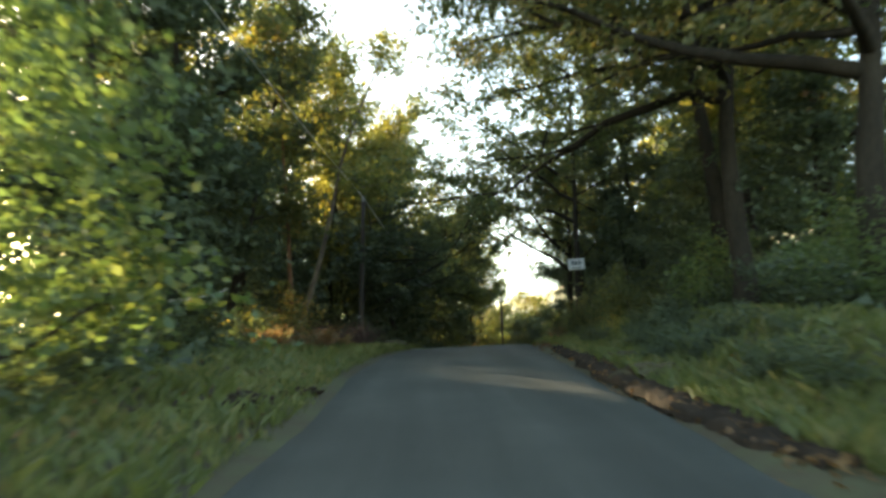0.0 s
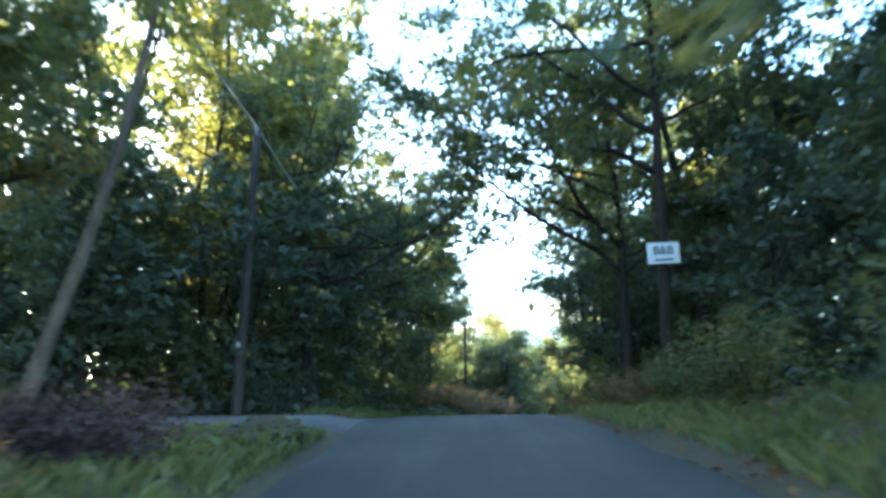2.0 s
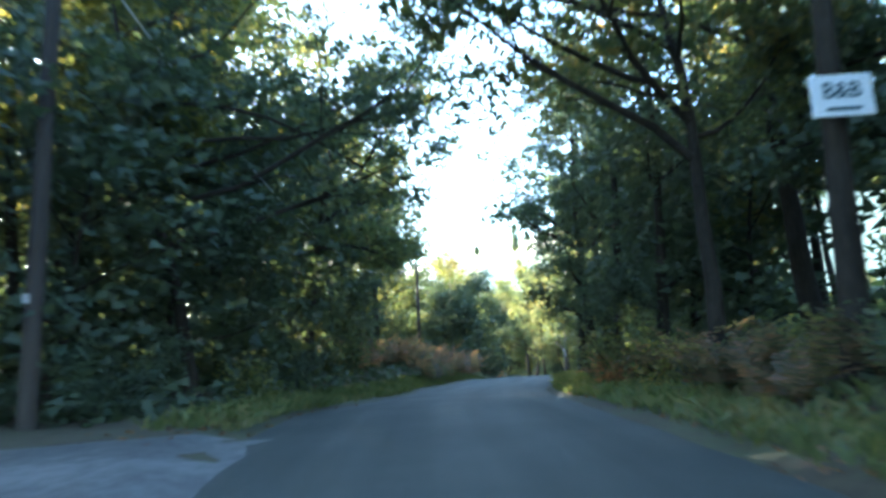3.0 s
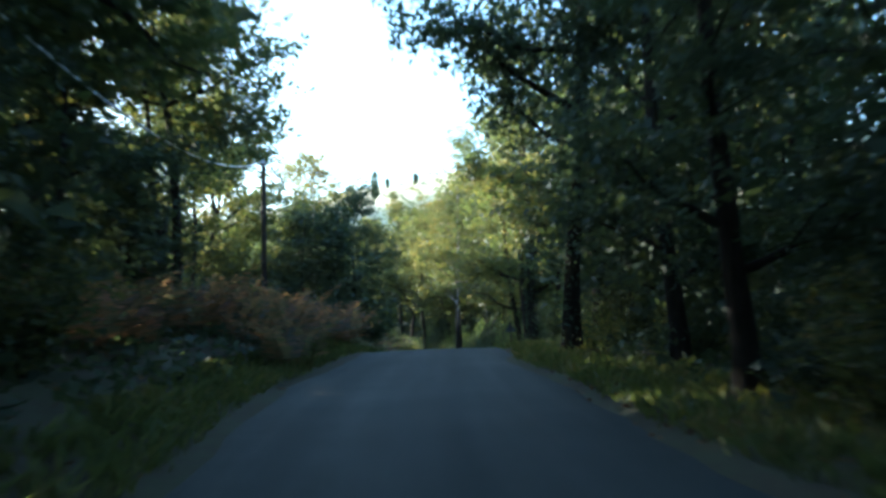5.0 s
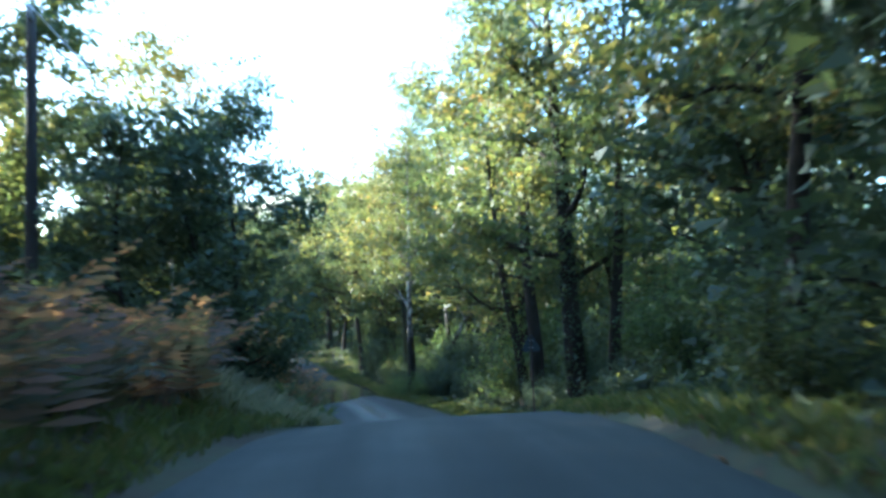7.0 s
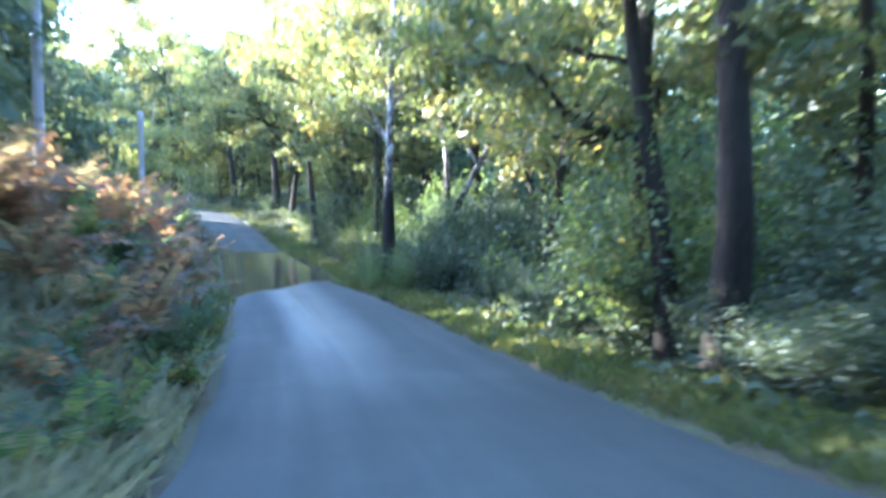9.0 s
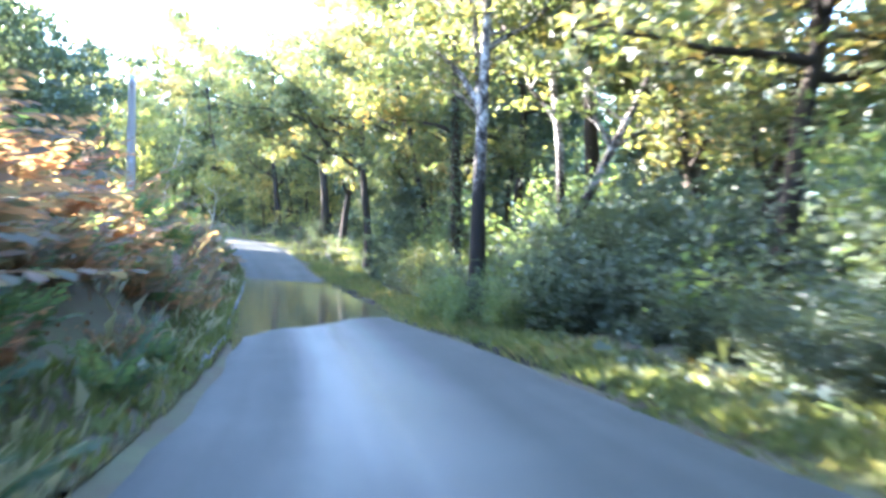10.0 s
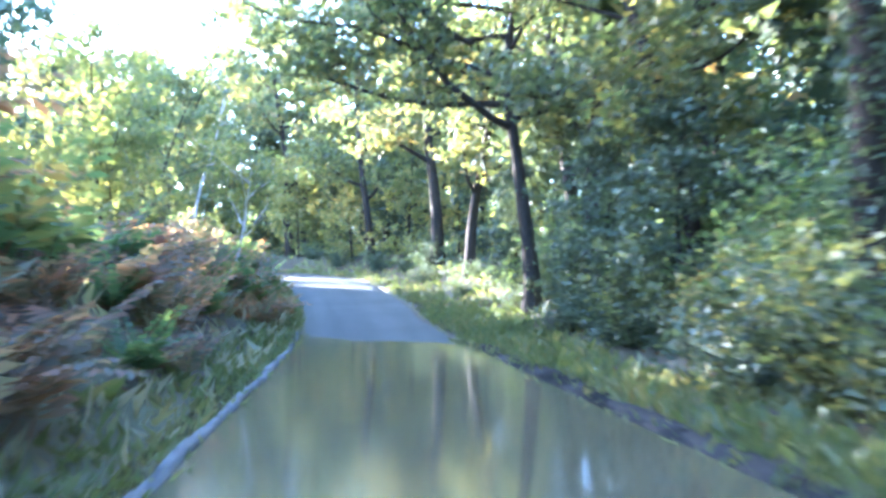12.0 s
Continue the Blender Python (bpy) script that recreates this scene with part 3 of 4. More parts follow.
far_dark = make_tree("dark_tree", seed(108), 11, 0.16, 0.06, 3.4, 8, 2300, 0.42, BARK, DARK_LEAF, rise=0.4, clump=0.6, grow=3, sides=4, label="dark bushy tree filling the wood")
bush_a = make_bush("bush", seed(109), 1.9, 1.5, 10, 1700, 0.125, DARK_LEAF, label="dark green bramble bush on the verge")
bush_b = make_bush("bush", seed(110), 2.5, 1.8, 11, 2200, 0.125, OAK_LEAF, label="leafy green hazel bush at the wood's edge")
bush_c = make_bush("bush", seed(111), 1.2, 1.1, 8, 1100, 0.10, LIGHT_LEAF, label="low yellow-green shrub by the lane")
fern_a = make_bracken("bracken_plant", seed(112), 1.25, 13, "tall rust-brown and green bracken on the bank")
fern_b = make_bracken("bracken_plant", seed(113), 0.95, 12, "dying orange bracken fronds on the verge")
fern_c = make_bracken("fern", seed(117), 1.05, 13, "green fern arching from the lower bank", GREEN_FERN)

hazel_a = make_bush("hazel_bush", seed(120), 3.4, 1.7, 16, 6800, 0.10, HAZEL_LEAF, label="tall green hazel bush crowding the verge", clump=0.26)
hazel_b = make_bush("hazel_bush", seed(121), 2.6, 1.5, 14, 4400, 0.10, HAZEL_LEAF, label="leafy yellow-green hazel bush at the wood's edge", clump=0.24)
# hedge bush whose dark leaf colour stands in for shade
dark_c = make_bush("holly_bush", seed(122), 2.8, 1.3, 14, 3800, 0.112, DARK_LEAF, label="hedge bush with leaves coloured dark blue-green for shade", clump=0.22)
dense_a = make_tree("rhododendron", seed(90), 5.8, 0.10, 0.0, 3.0, 13, 4200, 0.215, BARK, DARK_LEAF, rise=0.45, sides=4, clump=0.5, top=0.9, grow=2, label="dense rounded rhododendron, dark and leafy to the ground", category="shrub")


def rows(plants, s0, s1, step, u0, u1, scale=(0.8, 1.15), group=LANE_TREES, seed=1):
    r = random.Random(seed)
    s = s0
    while s < s1:
        ob = set_down(r.choice(plants), USED, s + r.uniform(-0.4, 0.4) * step, r.uniform(u0, u1), r.uniform(*scale), None, r)
        tagged(ob, group=group)
        s += step


def stand(proto, s, u, scale=1.0, turn=None, group=LANE_TREES):
    return tagged(set_down(proto, USED, s, u, scale, turn), group=group)


def single(s, u, name, *args, **kw):
    """A tree of its own shape; its limbs keep their directions."""
    kw.setdefault("plain", args[0] >= 10)
    ob = make_tree(name, seed(int(s * 10) * 100 + int(abs(u) * 10)), *args, **kw)
    ob.location = put_on(s, u)
    return tagged(ob, group=LANE_TREES)


# ------------------------------------------------------------------ first stretch: climb to the sign
for s, u, k in ((56, -6.8, 1.1), (60.5, -6.4, 1.05), (62.6, -8.4, 1.1)):
    stand(dark_a, s, u, k)
stand(ash_a, 63, -9.0, 1.1)
for x, y, h in ((-7.4, 27.6, 13), (-8.8, 34.5, 13)):
    single(*locate(x, y), "oak_tree", h, 0.17, 0.36, 3.3, 10, 9000, 0.19, BARK, OAK_LEAF, label="tall oak with thinning golden-brown leaves")
for x, y, k in ((-6.0, 15.2, 0.6), (-6.2, 17.8, 0.62)):
    stand(dense_a, *locate(x, y), k, group="dense evergreen shrubs")
single(47.6, -4.5, "hazel_tree", 7.4, 0.08, 0.08, 2.4, 11, 9000, 0.14, BARK, HAZEL_LEAF, label="young hazel with sunlit pale green leaves over the verge")
single(52.8, 7.6, "oak_tree", 13, 0.32, 0.32, 5.4, 8, 24000, 0.13, BARK, OAK_LEAF, label="big oak with long low limbs over the lane",
       arms=((4.6, 3.1, 7.5, 0.3), (5.6, 3.5, 7.5, 0.35), (6.4, 2.9, 8.0, 0.45), (7.2, 3.3, 8.0, 0.5), (5.0, 3.8, 6.0, 0.25), (8.0, 3.0, 7.5, 0.5)))
single(59.5, 7.4, "oak_tree", 14, 0.28, 0.42, 4.6, 8, 22000, 0.14, BARK, OAK_LEAF, label="tall oak spreading a dark crown over the lane",
       arms=((7.0, 2.7, 7.0, 0.4), (8.0, 3.2, 7.5, 0.45), (9.0, 2.3, 7.0, 0.5), (9.5, 3.7, 6.0, 0.5), (10.5, 3.0, 6.0, 0.6)))
single(56.4, 6.6, "oak_tree", 13, 0.27, 0.5, 4.2, 8, 30000, 0.105, BARK, OAK_LEAF, label="oak roofing the lane with low leafy boughs",
       arms=((5.0, 3.0, 6.5, 0.25), (5.6, 3.6, 6.0, 0.2), (6.2, 2.6, 6.0, 0.3), (6.8, 3.2, 7.2, 0.3), (7.4, 2.8, 7.0, 0.35), (8.0, 3.4, 7.0, 0.35), (5.4, 4.4, 5.0, 0.2), (6.4, 1.8, 5.0, 0.3)))
for s, u, k in ((60, 10.5, 1.0), (67, 10.0, 1.0)):
    stand(oak_a, s, u, k)
for s, u, k in ((52.5, 6.2, 0.6), (55.0, 7.0, 0.7), (57.5, 6.4, 0.55)):
    stand(bush_a, s, u, k, group="roadside bushes")
for s, u in ((58, 9.0), (63, 8.4), (68, 8.4), (72.5, 8.6), (75, 7.6)):
    stand(holly_a, s, u, 0.9)
single(70.0, -6.2, "birch_tree", 13, 0.14, 0.5, 2.4, 7, 3000, 0.15, DULL_BARK, LIGHT_LEAF, lean=(0.22, 0.02), rise=0.9, label="leaning pale birch with a bare trunk")
single(68.0, -5.7, "pine_tree", 14, 0.11, 0.55, 2.0, 7, 3000, 0.16, PINE_BARK, DARK_LEAF, crook=0.02, label="straight thin pine with an orange sunlit trunk")
# the tree that carries the sign, and its neighbour with the arching limb
sign_tree = single(77.0, 5.2, "oak_tree", 15, 0.19, 0.45, 4.2, 9, 16000, 0.17, BARK, OAK_LEAF, crook=0.006, arms=((5.6, 3.3, 4.2, 0.35), (6.6, 2.9, 5.6, 0.3), (7.5, 3.1, 6.5, 0.3), (9.0, 2.8, 6.5, 0.3), (10.0, 3.4, 6.0, 0.4), (11.5, 3.0, 5.0, 0.4)), label="straight oak trunk carrying a white sign")
sign_tree.location = (6.37, 36.2, floor_at(6.37, 36.2))
single(80.5, 4.9, "oak_tree", 12, 0.17, 0.35, 4.4, 7, 14000, 0.17, BARK, OAK_LEAF, label="oak with a dark arching limb over the lane",
       arms=((4.2, 3.0, 6.5, 0.9), (5.0, 3.5, 6.0, 0.6), (5.8, 2.7, 7.0, 0.4), (6.8, 3.2, 8.0, 0.4), (7.6, 2.9, 7.5, 0.3), (8.6, 3.4, 6.5, 0.4)))

single(83.5, -4.7, "spreading_tree", 10, 0.16, 0.3, 2.6, 8, 11000, 0.13, BARK, DARK_LEAF, rise=0.3, clump=0.24, label="dark tree with level layered boughs reaching over the lane",
       arms=((3.4, 0.1, 6.0, 0.10), (4.1, -0.2, 7.0, 0.12), (4.8, 0.25, 7.0, 0.12), (5.5, 0.0, 7.0, 0.12), (6.2, -0.25, 6.4, 0.15), (6.9, 0.15, 6.0, 0.2), (7.6, -0.1, 5.4, 0.25)))
for s, u, k in ((85.5, -7.5, 0.85), (90, -8.0, 0.9)):
    stand(ash_a, s, u, k)
for x, y, k in ((-9.0, 52.0, 0.8), (-6.5, 56.0, 0.7), (-4.4, 47.5, 0.85), (-7.6, 47.5, 0.9), (-9.5, 43.0, 1.1), (-6.3, 45.5, 1.0), (-13.0, 42.5, 1.1), (-16.5, 45.5, 0.95)):
    stand(ash_a, *locate(x, y), k)
for x, y, k in ((-11.5, 48.0, 0.66), (-15.0, 49.5, 0.7), (-18.5, 49.0, 0.8)):
    stand(oak_b, *locate(x, y), k)
for x, y, k in ((-9.5, 40.5, 0.7), (-12.5, 40.8, 0.75), (-16.0, 41.5, 0.8)):
    stand(holly_a, *locate(x, y), k)
for x, y, k in ((-13.0, 46.5, 1.4), (-16.8, 47.5, 1.45), (-10.6, 45.4, 1.25), (-20.5, 49.0, 0.95)):
    stand(dense_a, *locate(x, y), k, group="dense evergreen shrubs")
stand(dark_a, 79.5, 8.8, 1.1)
single(*locate(5.5, 88.5), "oak_tree", 14.5, 0.22, 0.2, 4.2, 10, 13000, 0.19, BARK, OAK_LEAF, label="tall leafy oak behind the utility pole")
single(*locate(2.6, 69.5), "oak_tree", 12, 0.17, 0.42, 3.2, 8, 10000, 0.17, BARK, OAK_LEAF, label="sunlit oak leaning over the bracken bank", arms=((5.4, 0.1, 3.0, 0.3), (6.4, -0.3, 3.2, 0.3), (7.4, 0.3, 3.0, 0.3)))
stand(dark_a, *locate(0.2, 64.5), 0.75)
stand(dense_a, *locate(1.4, 66.5), 0.7, group="dense evergreen shrubs")
stand(oak_a, 84.5, 8.2, 1.05)
stand(dark_a, 74.0, 11.5, 1.1)
stand(oak_a, 77.0, 12.5, 1.1)

# ------------------------------------------------------------------ second stretch: over the crest
for s, u, k in ((84, -6.6, 1.2), (88.5, -6.0, 1.25), (93, -6.4, 1.25), (98, -7.2, 1.0), (103, -8.0, 0.95)):
    stand(ash_a if s < 90 else oak_b, s, u, k * (0.75 if s < 90 else 1))
single(94.0, -5.2, "oak_tree", 12, 0.18, 0.3, 3.6, 7, 12000, 0.17, BARK, OAK_LEAF, label="oak reaching thin branches over the lane",
       arms=((4.6, 0.1, 4.2, 0.35), (5.4, -0.2, 4.8, 0.4), (6.5, 0.0, 5.2, 0.45), (7.5, 0.3, 5.0, 0.5), (8.5, -0.3, 4.4, 0.5)))
near_a = make_tree("dark_tree", seed(116), 12, 0.18, 0.12, 3.1, 11, 12500, 0.12, BARK, DARK_LEAF, rise=0.4, clump=0.38, plain=True, label="dark leafy tree crowding the lane's edge")
for s, u, k in ((87, 5.4, 0.95), (91.5, 5.0, 1.0), (96, 4.6, 1.0), (101, 5.2, 1.0)):
    stand(near_a, s, u, k)
ivy_oak = single(105.3, 4.0, "oak_tree", 14, 0.24, 0.3, 4.2, 9, 10000, 0.18, BARK, DARK_LEAF, ivy=1500, label="dark ivy-clad oak leaning over the lane",
       arms=((6.0, 2.9, 3.6, 0.6), (7.5, 3.3, 3.4, 0.5)))
ivy_oak.location = (12.1, 64.3, floor_at(12.1, 64.3))
for s, u, k in ((111, 5.6, 0.95), (116, 6.2, 0.9), (120, 8.0, 1.0)):
    stand(oak_a, s, u, k)
for plant, x, y, k in ((ash_a, 2.4, 70.5, 0.75), (ash_a, 2.0, 74.5, 0.8), (ash_a, 3.2, 78.5, 0.72), (oak_b, 2.6, 82.5, 0.8), (oak_b, 3.4, 86.5, 0.9)):
    stand(plant, *locate(x, y), k)
stand(ash_a, 86, -8.5, 1.1)
stand(ash_a, 92, -9.5, 1.0)
stand(oak_b, 98, -11, 1.0)
stand(oak_b, 103, -11.5, 1.0)
stand(dark_a, 80, -15.0, 1.0)
stand(dark_a, 78.5, -9.5, 0.9)

# ------------------------------------------------------------------ third stretch: down to the flood
single(124.6, -3.65, "holly_tree", 7.0, 0.10, 0.05, 2.7, 12, 20000, 0.11, BARK, DARK_LEAF, rise=0.5, sides=5, label="tall dark holly leaning from the bank over the lane")
stand(holly_a, 121.6, -5.6, 0.9)
stand(holly_a, 126.5, -7.2, 0.8)
single(129.0, -6.0, "birch_tree", 9.6, 0.11, 0.45, 2.6, 8, 7000, 0.13, PALE_BARK, LIGHT_LEAF, rise=0.7, label="round-crowned birch with hazy yellow foliage")
single(123.9, 4.9, "oak_tree", 14, 0.30, 0.22, 3.4, 10, 9000, 0.18, BARK, OAK_LEAF, ivy=2500, crook=0.02, label="thick oak trunk with ivy and one sunlit side")
single(130.5, 5.4, "oak_tree", 14, 0.29, 0.3, 3.5, 9, 9000, 0.18, BARK, OAK_LEAF, label="dark oak forking above the undergrowth")
for s, u, r, lean in ((123.9, 5.75, 0.19, (0.05, 0.03)), (132.1, 5.5, 0.21, (-0.02, 0.02))):
    single(s, u, "oak_tree", 12, r, 0.45, 3.0, 7, 2600, 0.19, BARK, OAK_LEAF, lean=lean, crook=0.03, label="dark oak stem close beside a thicker trunk")
single(134.4, 6.2, "oak_tree", 12, 0.27, 0.35, 4.2, 9, 9500, 0.18, BARK, OAK_LEAF, label="dark oak with crooked horizontal limbs",
       arms=((3.8, 3.2, 3.4, 0.2), (4.3, 0.5, 3.0, 0.3)))
single(140.8, 6.8, "oak_tree", 11, 0.20, 0.45, 4.2, 8, 8000, 0.18, BARK, OAK_LEAF, label="old oak with a fan of crooked level branches",
       arms=((4.6, 2.8, 3.6, 0.1), (4.9, 3.6, 3.2, 0.15), (4.4, 0.2, 3.4, 0.1), (5.2, 1.2, 3.0, 0.8), (5.4, 4.4, 3.2, 0.7)))
single(158.0, 8.6, "oak_tree", 15, 0.22, 0.4, 4.0, 8, 11000, 0.18, BARK, OAK_LEAF, label="oak leaning its crown out over the flooded lane",
       arms=((7.4, 3.2, 7.6, 0.3), (8.8, 2.8, 7.8, 0.35), (10.0, 3.4, 7.6, 0.35), (11.5, 3.0, 6.6, 0.4)))
stand(oak_b, 133, 9.5, 1.0)
single(151.6, 8.6, "oak_tree", 16.5, 0.30, 0.45, 5.2, 11, 17000, 0.19, BARK, OAK_LEAF, rise=0.7, top=0.8, label="tall oak with a broad domed crown above the birches")
for x, y, h, r, lean, crook in ((23.05, 103.9, 14, 0.20, (0.0, 0), 0.012), (23.7, 105.0, 13, 0.14, (-0.01, 0), 0.02), (23.5, 103.6, 11, 0.17, (0.62, -0.05), 0.05), (26.0, 105.4, 13, 0.15, (0.04, 0.0), 0.05), (27.8, 107.2, 11, 0.13, (0.4, 0.0), 0.06)):
    single(*locate(x, y), "birch_tree", h, r, 0.45, 3.4, 9, 5200, 0.16, OLD_BIRCH_BARK, OAK_LEAF, lean=lean, rise=0.9, crook=crook, arms=((5.0, 2.6, 2.4, 1.3), (6.2, 0.3, 2.4, 1.1), (7.0, 4.2, 2.2, 0.9)),
           label="old birch stem, white above and black at the foot")
single(154.2, 5.2, "oak_tree", 12, 0.24, 0.34, 4.2, 9, 9000, 0.18, BARK, OAK_LEAF, label="dark oak with an ivy-dark foot beside the birches", ivy=2200, crook=0.02)
for s, u, k in ((143, 8.0, 0.9), (147, 9.5, 1.0), (159, 5.6, 0.85), (164, 5.0, 0.9), (168, 6.4, 0.95), (173, 4.3, 1.05), (178, 4.6, 1.12), (183.5, 3.9, 1.15), (187, 7.0, 1.0), (192, 5.0, 1.0), (197, 7.0, 1.0)):
    stand(oak_b if int(s) % 2 else oak_a, s, u, k)
for s, u, k in ((170, -5.8, 0.45), (176, -6.0, 0.6), (182, -7.0, 0.7)):
    stand(oak_b, s, u, k)
for s, u in ((160, 4.2), (157.5, 4.6), (168, 4.4)):
    stand(holly_a, s, u, 0.55)

single(164.3, 3.9, "oak_tree", 12, 0.22, 0.38, 4.0, 8, 14000, 0.17, BARK, OAK_LEAF, label="dark oak roofing the lane beyond the flood",
       arms=((4.8, 3.3, 4.6, 0.25), (5.4, 2.8, 6.0, 0.2), (6.0, 3.1, 6.6, 0.2), (6.6, 3.6, 5.6, 0.2), (7.2, 2.6, 6.0, 0.2), (7.8, 3.2, 6.0, 0.2)))
single(103.5, -14.5, "dark_tree", 11, 0.16, 0.06, 3.2, 9, 3600, 0.3, BARK, DARK_LEAF, rise=0.4, clump=0.6, sides=4, label="dark bushy tree behind the bracken")

# ------------------------------------------------------------------ deeper woods
# high-crowned oaks added mostly out of view, to shade the right hedge and verge
for x, y, h in ((9.8, 92.6, 7.6), (9.9, 95.2, 7.6), (10.2, 98.0, 7.4), (10.4, 100.8, 7.4), (10.7, 103.6, 7.4), (10.8, 106.4, 7.4), (10.6, 109.2, 7.4), (-10.2, 25.8, 7.2), (-10.4, 28.6, 7.2), (-10.6, 31.6, 7.4), (-10.9, 34.6, 8.0)):
    single(*locate(x, y), "oak_tree", h, 0.13, 0.36, 2.3, 12, 6500, 0.2, BARK, DARK_LEAF, rise=0.35, plain=True, label="high-crowned oak on a clean bole, added to shade the lane")
# oaks of the first two lines are added to block sun from the right side
for plant, x, y, k in ((oak_a, 10.9, 115.0, 0.7), (oak_b, 10.6, 119.6, 0.7),
                       (oak_b, -2.0, 86.5, 0.85), (oak_b, -4.5, 82.0, 0.85), (oak_a, 0.5, 91.0, 0.75), (oak_b, -6.0, 90.0, 0.85), (oak_b, -3.0, 73.0, 0.85), (oak_b, -4.5, 77.0, 0.85), (oak_b, -7.0, 70.0, 0.9),
                       (oak_b, -11.5, 20.0, 0.95), (oak_a, -11.5, 23.5, 0.85), (oak_b, -12.8, 27.0, 0.95)):
    stand(plant, *locate(x, y), k)
FAR = [far_oak, far_ash, far_dark]
rows([far_ash, far_ash, far_oak], 80, 122, 5.5, -16, -11.5, (0.6, 0.78), BACK_TREES, 20)
rows([far_ash, far_oak, far_dark], 82, 126, 9.0, -26, -18, (0.55, 0.72), BACK_TREES, 22)
rows([far_dark, far_oak], 60, 200, 16, -38, -27, (0.5, 0.65), BACK_TREES, 23)
# two low rows left of view, added to keep sun off the lane
rows([far_oak, far_ash, far_dark], 128, 137, 5.0, -13.5, -9.5, (0.28, 0.36), BACK_TREES, 30)
rows([far_oak, far_dark], 128, 140, 8.0, -19, -15.5, (0.45, 0.58), BACK_TREES, 17)
rows([far_oak, far_dark], 162, 174, 6.0, -18, -13.5, (0.5, 0.65), BACK_TREES, 16)
rows([far_oak, far_ash], 118, 132, 5.0, -15, -11, (0.4, 0.55), BACK_TREES, 19)
rows(FAR, 56, 205, 4.4, 10, 15, (0.8, 1.05), BACK_TREES, 25)
rows(FAR, 60, 205, 12.0, 16, 25, (0.9, 1.15), BACK_TREES, 26)
rows(FAR, 186, 216, 4.2, 8, 16, (0.9, 1.1), BACK_TREES, 28)
rows(FAR, 176, 214, 4.5, -16, -8, (0.7, 0.85), BACK_TREES, 29)
rows([far_dark, far_oak], 160, 214, 3.5, 6, 11, (0.7, 0.9), BACK_TREES, 18)

for s, u, k in ((158.5, -12, 0.42), (162, -15, 0.5), (166, -12.5, 0.5)):
    stand(far_oak, s, u, k, group=BACK_TREES)

for x, y, k in ((22.3, 103.3, 0.42), (23.2, 102.6, 0.5), (22.8, 101.9, 0.36), (22.5, 104.6, 0.4), (23.4, 101.0, 0.62), (24.7, 101.6, 0.8), (25.6, 102.8, 0.9), (24.4, 99.6, 0.7), (24.8, 103.6, 0.8), (26.4, 100.8, 1.0)):
    stand(hazel_b if k < 0.6 else dark_c, *locate(x, y), k * (1.0 if k < 0.6 else 1.15), group="roadside bushes")

# shrubs added left of view to shade the right hedge; then growth beyond the bend, where the lane turns away
for x, y, k in ((8.8, 96.4, 0.55), (9.0, 99.0, 0.5), (11.8, 114.2, 1.0), (13.6, 111.2, 0.8), (13.2, 115.6, 0.95), (10.2, 83.2, 0.9)):
    stand(dense_a, *locate(x, y), k, group="dense evergreen shrubs")
r_bend = random.Random(77)
for k in range(14):
    x, y = r_bend.uniform(6, 32), r_bend.uniform(158, 174)
    stand(r_bend.choice([far_oak, far_ash, far_dark]), *locate(x, y), r_bend.uniform(0.7, 0.9), group=BACK_TREES)
for x, y in ((22, 158), (25, 156), (19, 160), (28, 158), (15, 163), (31, 154), (12, 165)):
    stand(bush_b, *locate(x, y), 1.3, group="roadside bushes")
# young growth on top of the left bank above the flood
hazel = make_tree("hazel_tree", seed(114), 4.6, 0.06, 0.1, 1.8, 8, 2800, 0.15, BARK, LIGHT_LEAF, sides=5, label="young hazel with sunlit yellow-green leaves on the bank")
rows([hazel], 176, 206, 3.4, 4.2, 9.5, (0.8, 1.3), "young hazels in the wood", 48)
for s, u, k in ((128, -8.0, 1.0), (132, -7.4, 0.9), (164.5, -5.4, 1.0), (167.5, -6.4, 1.1), (158, -7.8, 0.9), (163, -7.0, 0.8)):
    stand(hazel, s, u, k)
for x, y, h in ((19.1, 123.3, 3.2), (17.6, 133.3, 7.5)):
    single(*locate(x, y), "birch_tree", h, 0.07, 0.5, 1.4, 5, 900, 0.13, PALE_BARK, LIGHT_LEAF, label="thin white birch stem catching the sun", lean=(0.1, 0))

for s, u, k in ((81, -6.4, 1.0), (84.5, -5.8, 1.1), (88, -5.6, 1.15), (92, -5.8, 1.1), (96.5, -6.2, 1.0), (79, -10.0, 1.0), (86, -9.5, 1.2), (91, -9.8, 1.2), (58, -8.6, 1.0),
                (88.5, 7.8, 1.2), (93.5, 7.6, 1.3), (98.5, 7.6, 1.2), (103, 7.2, 1.2), (108.5, 7.0, 1.2), (113.5, 7.2, 1.2), (118.5, 7.6, 1.1),
                # most of these left-bank shrubs are added, half hidden, to shade the lane
                (125, -10.5, 0.7), (135, -11.4, 0.65), (110, -9.5, 0.8), (113.5, -10, 0.8), (117, -10.5, 0.75), (165, -9.5, 0.6), (131, -10.2, 0.65),
                (99, -9.2, 1.0), (82.5, -10.0, 0.9), (86.8, -12.0, 1.0), (90.5, -13.5, 1.1), (103.5, -9.8, 1.0), (107.5, -9.6, 0.9), (60, -10.5, 1.0), (88, -18, 0.8), (95, -17, 0.8), (102, -18, 0.8)):
    stand(dense_a, s, u, k, group="dense evergreen shrubs")

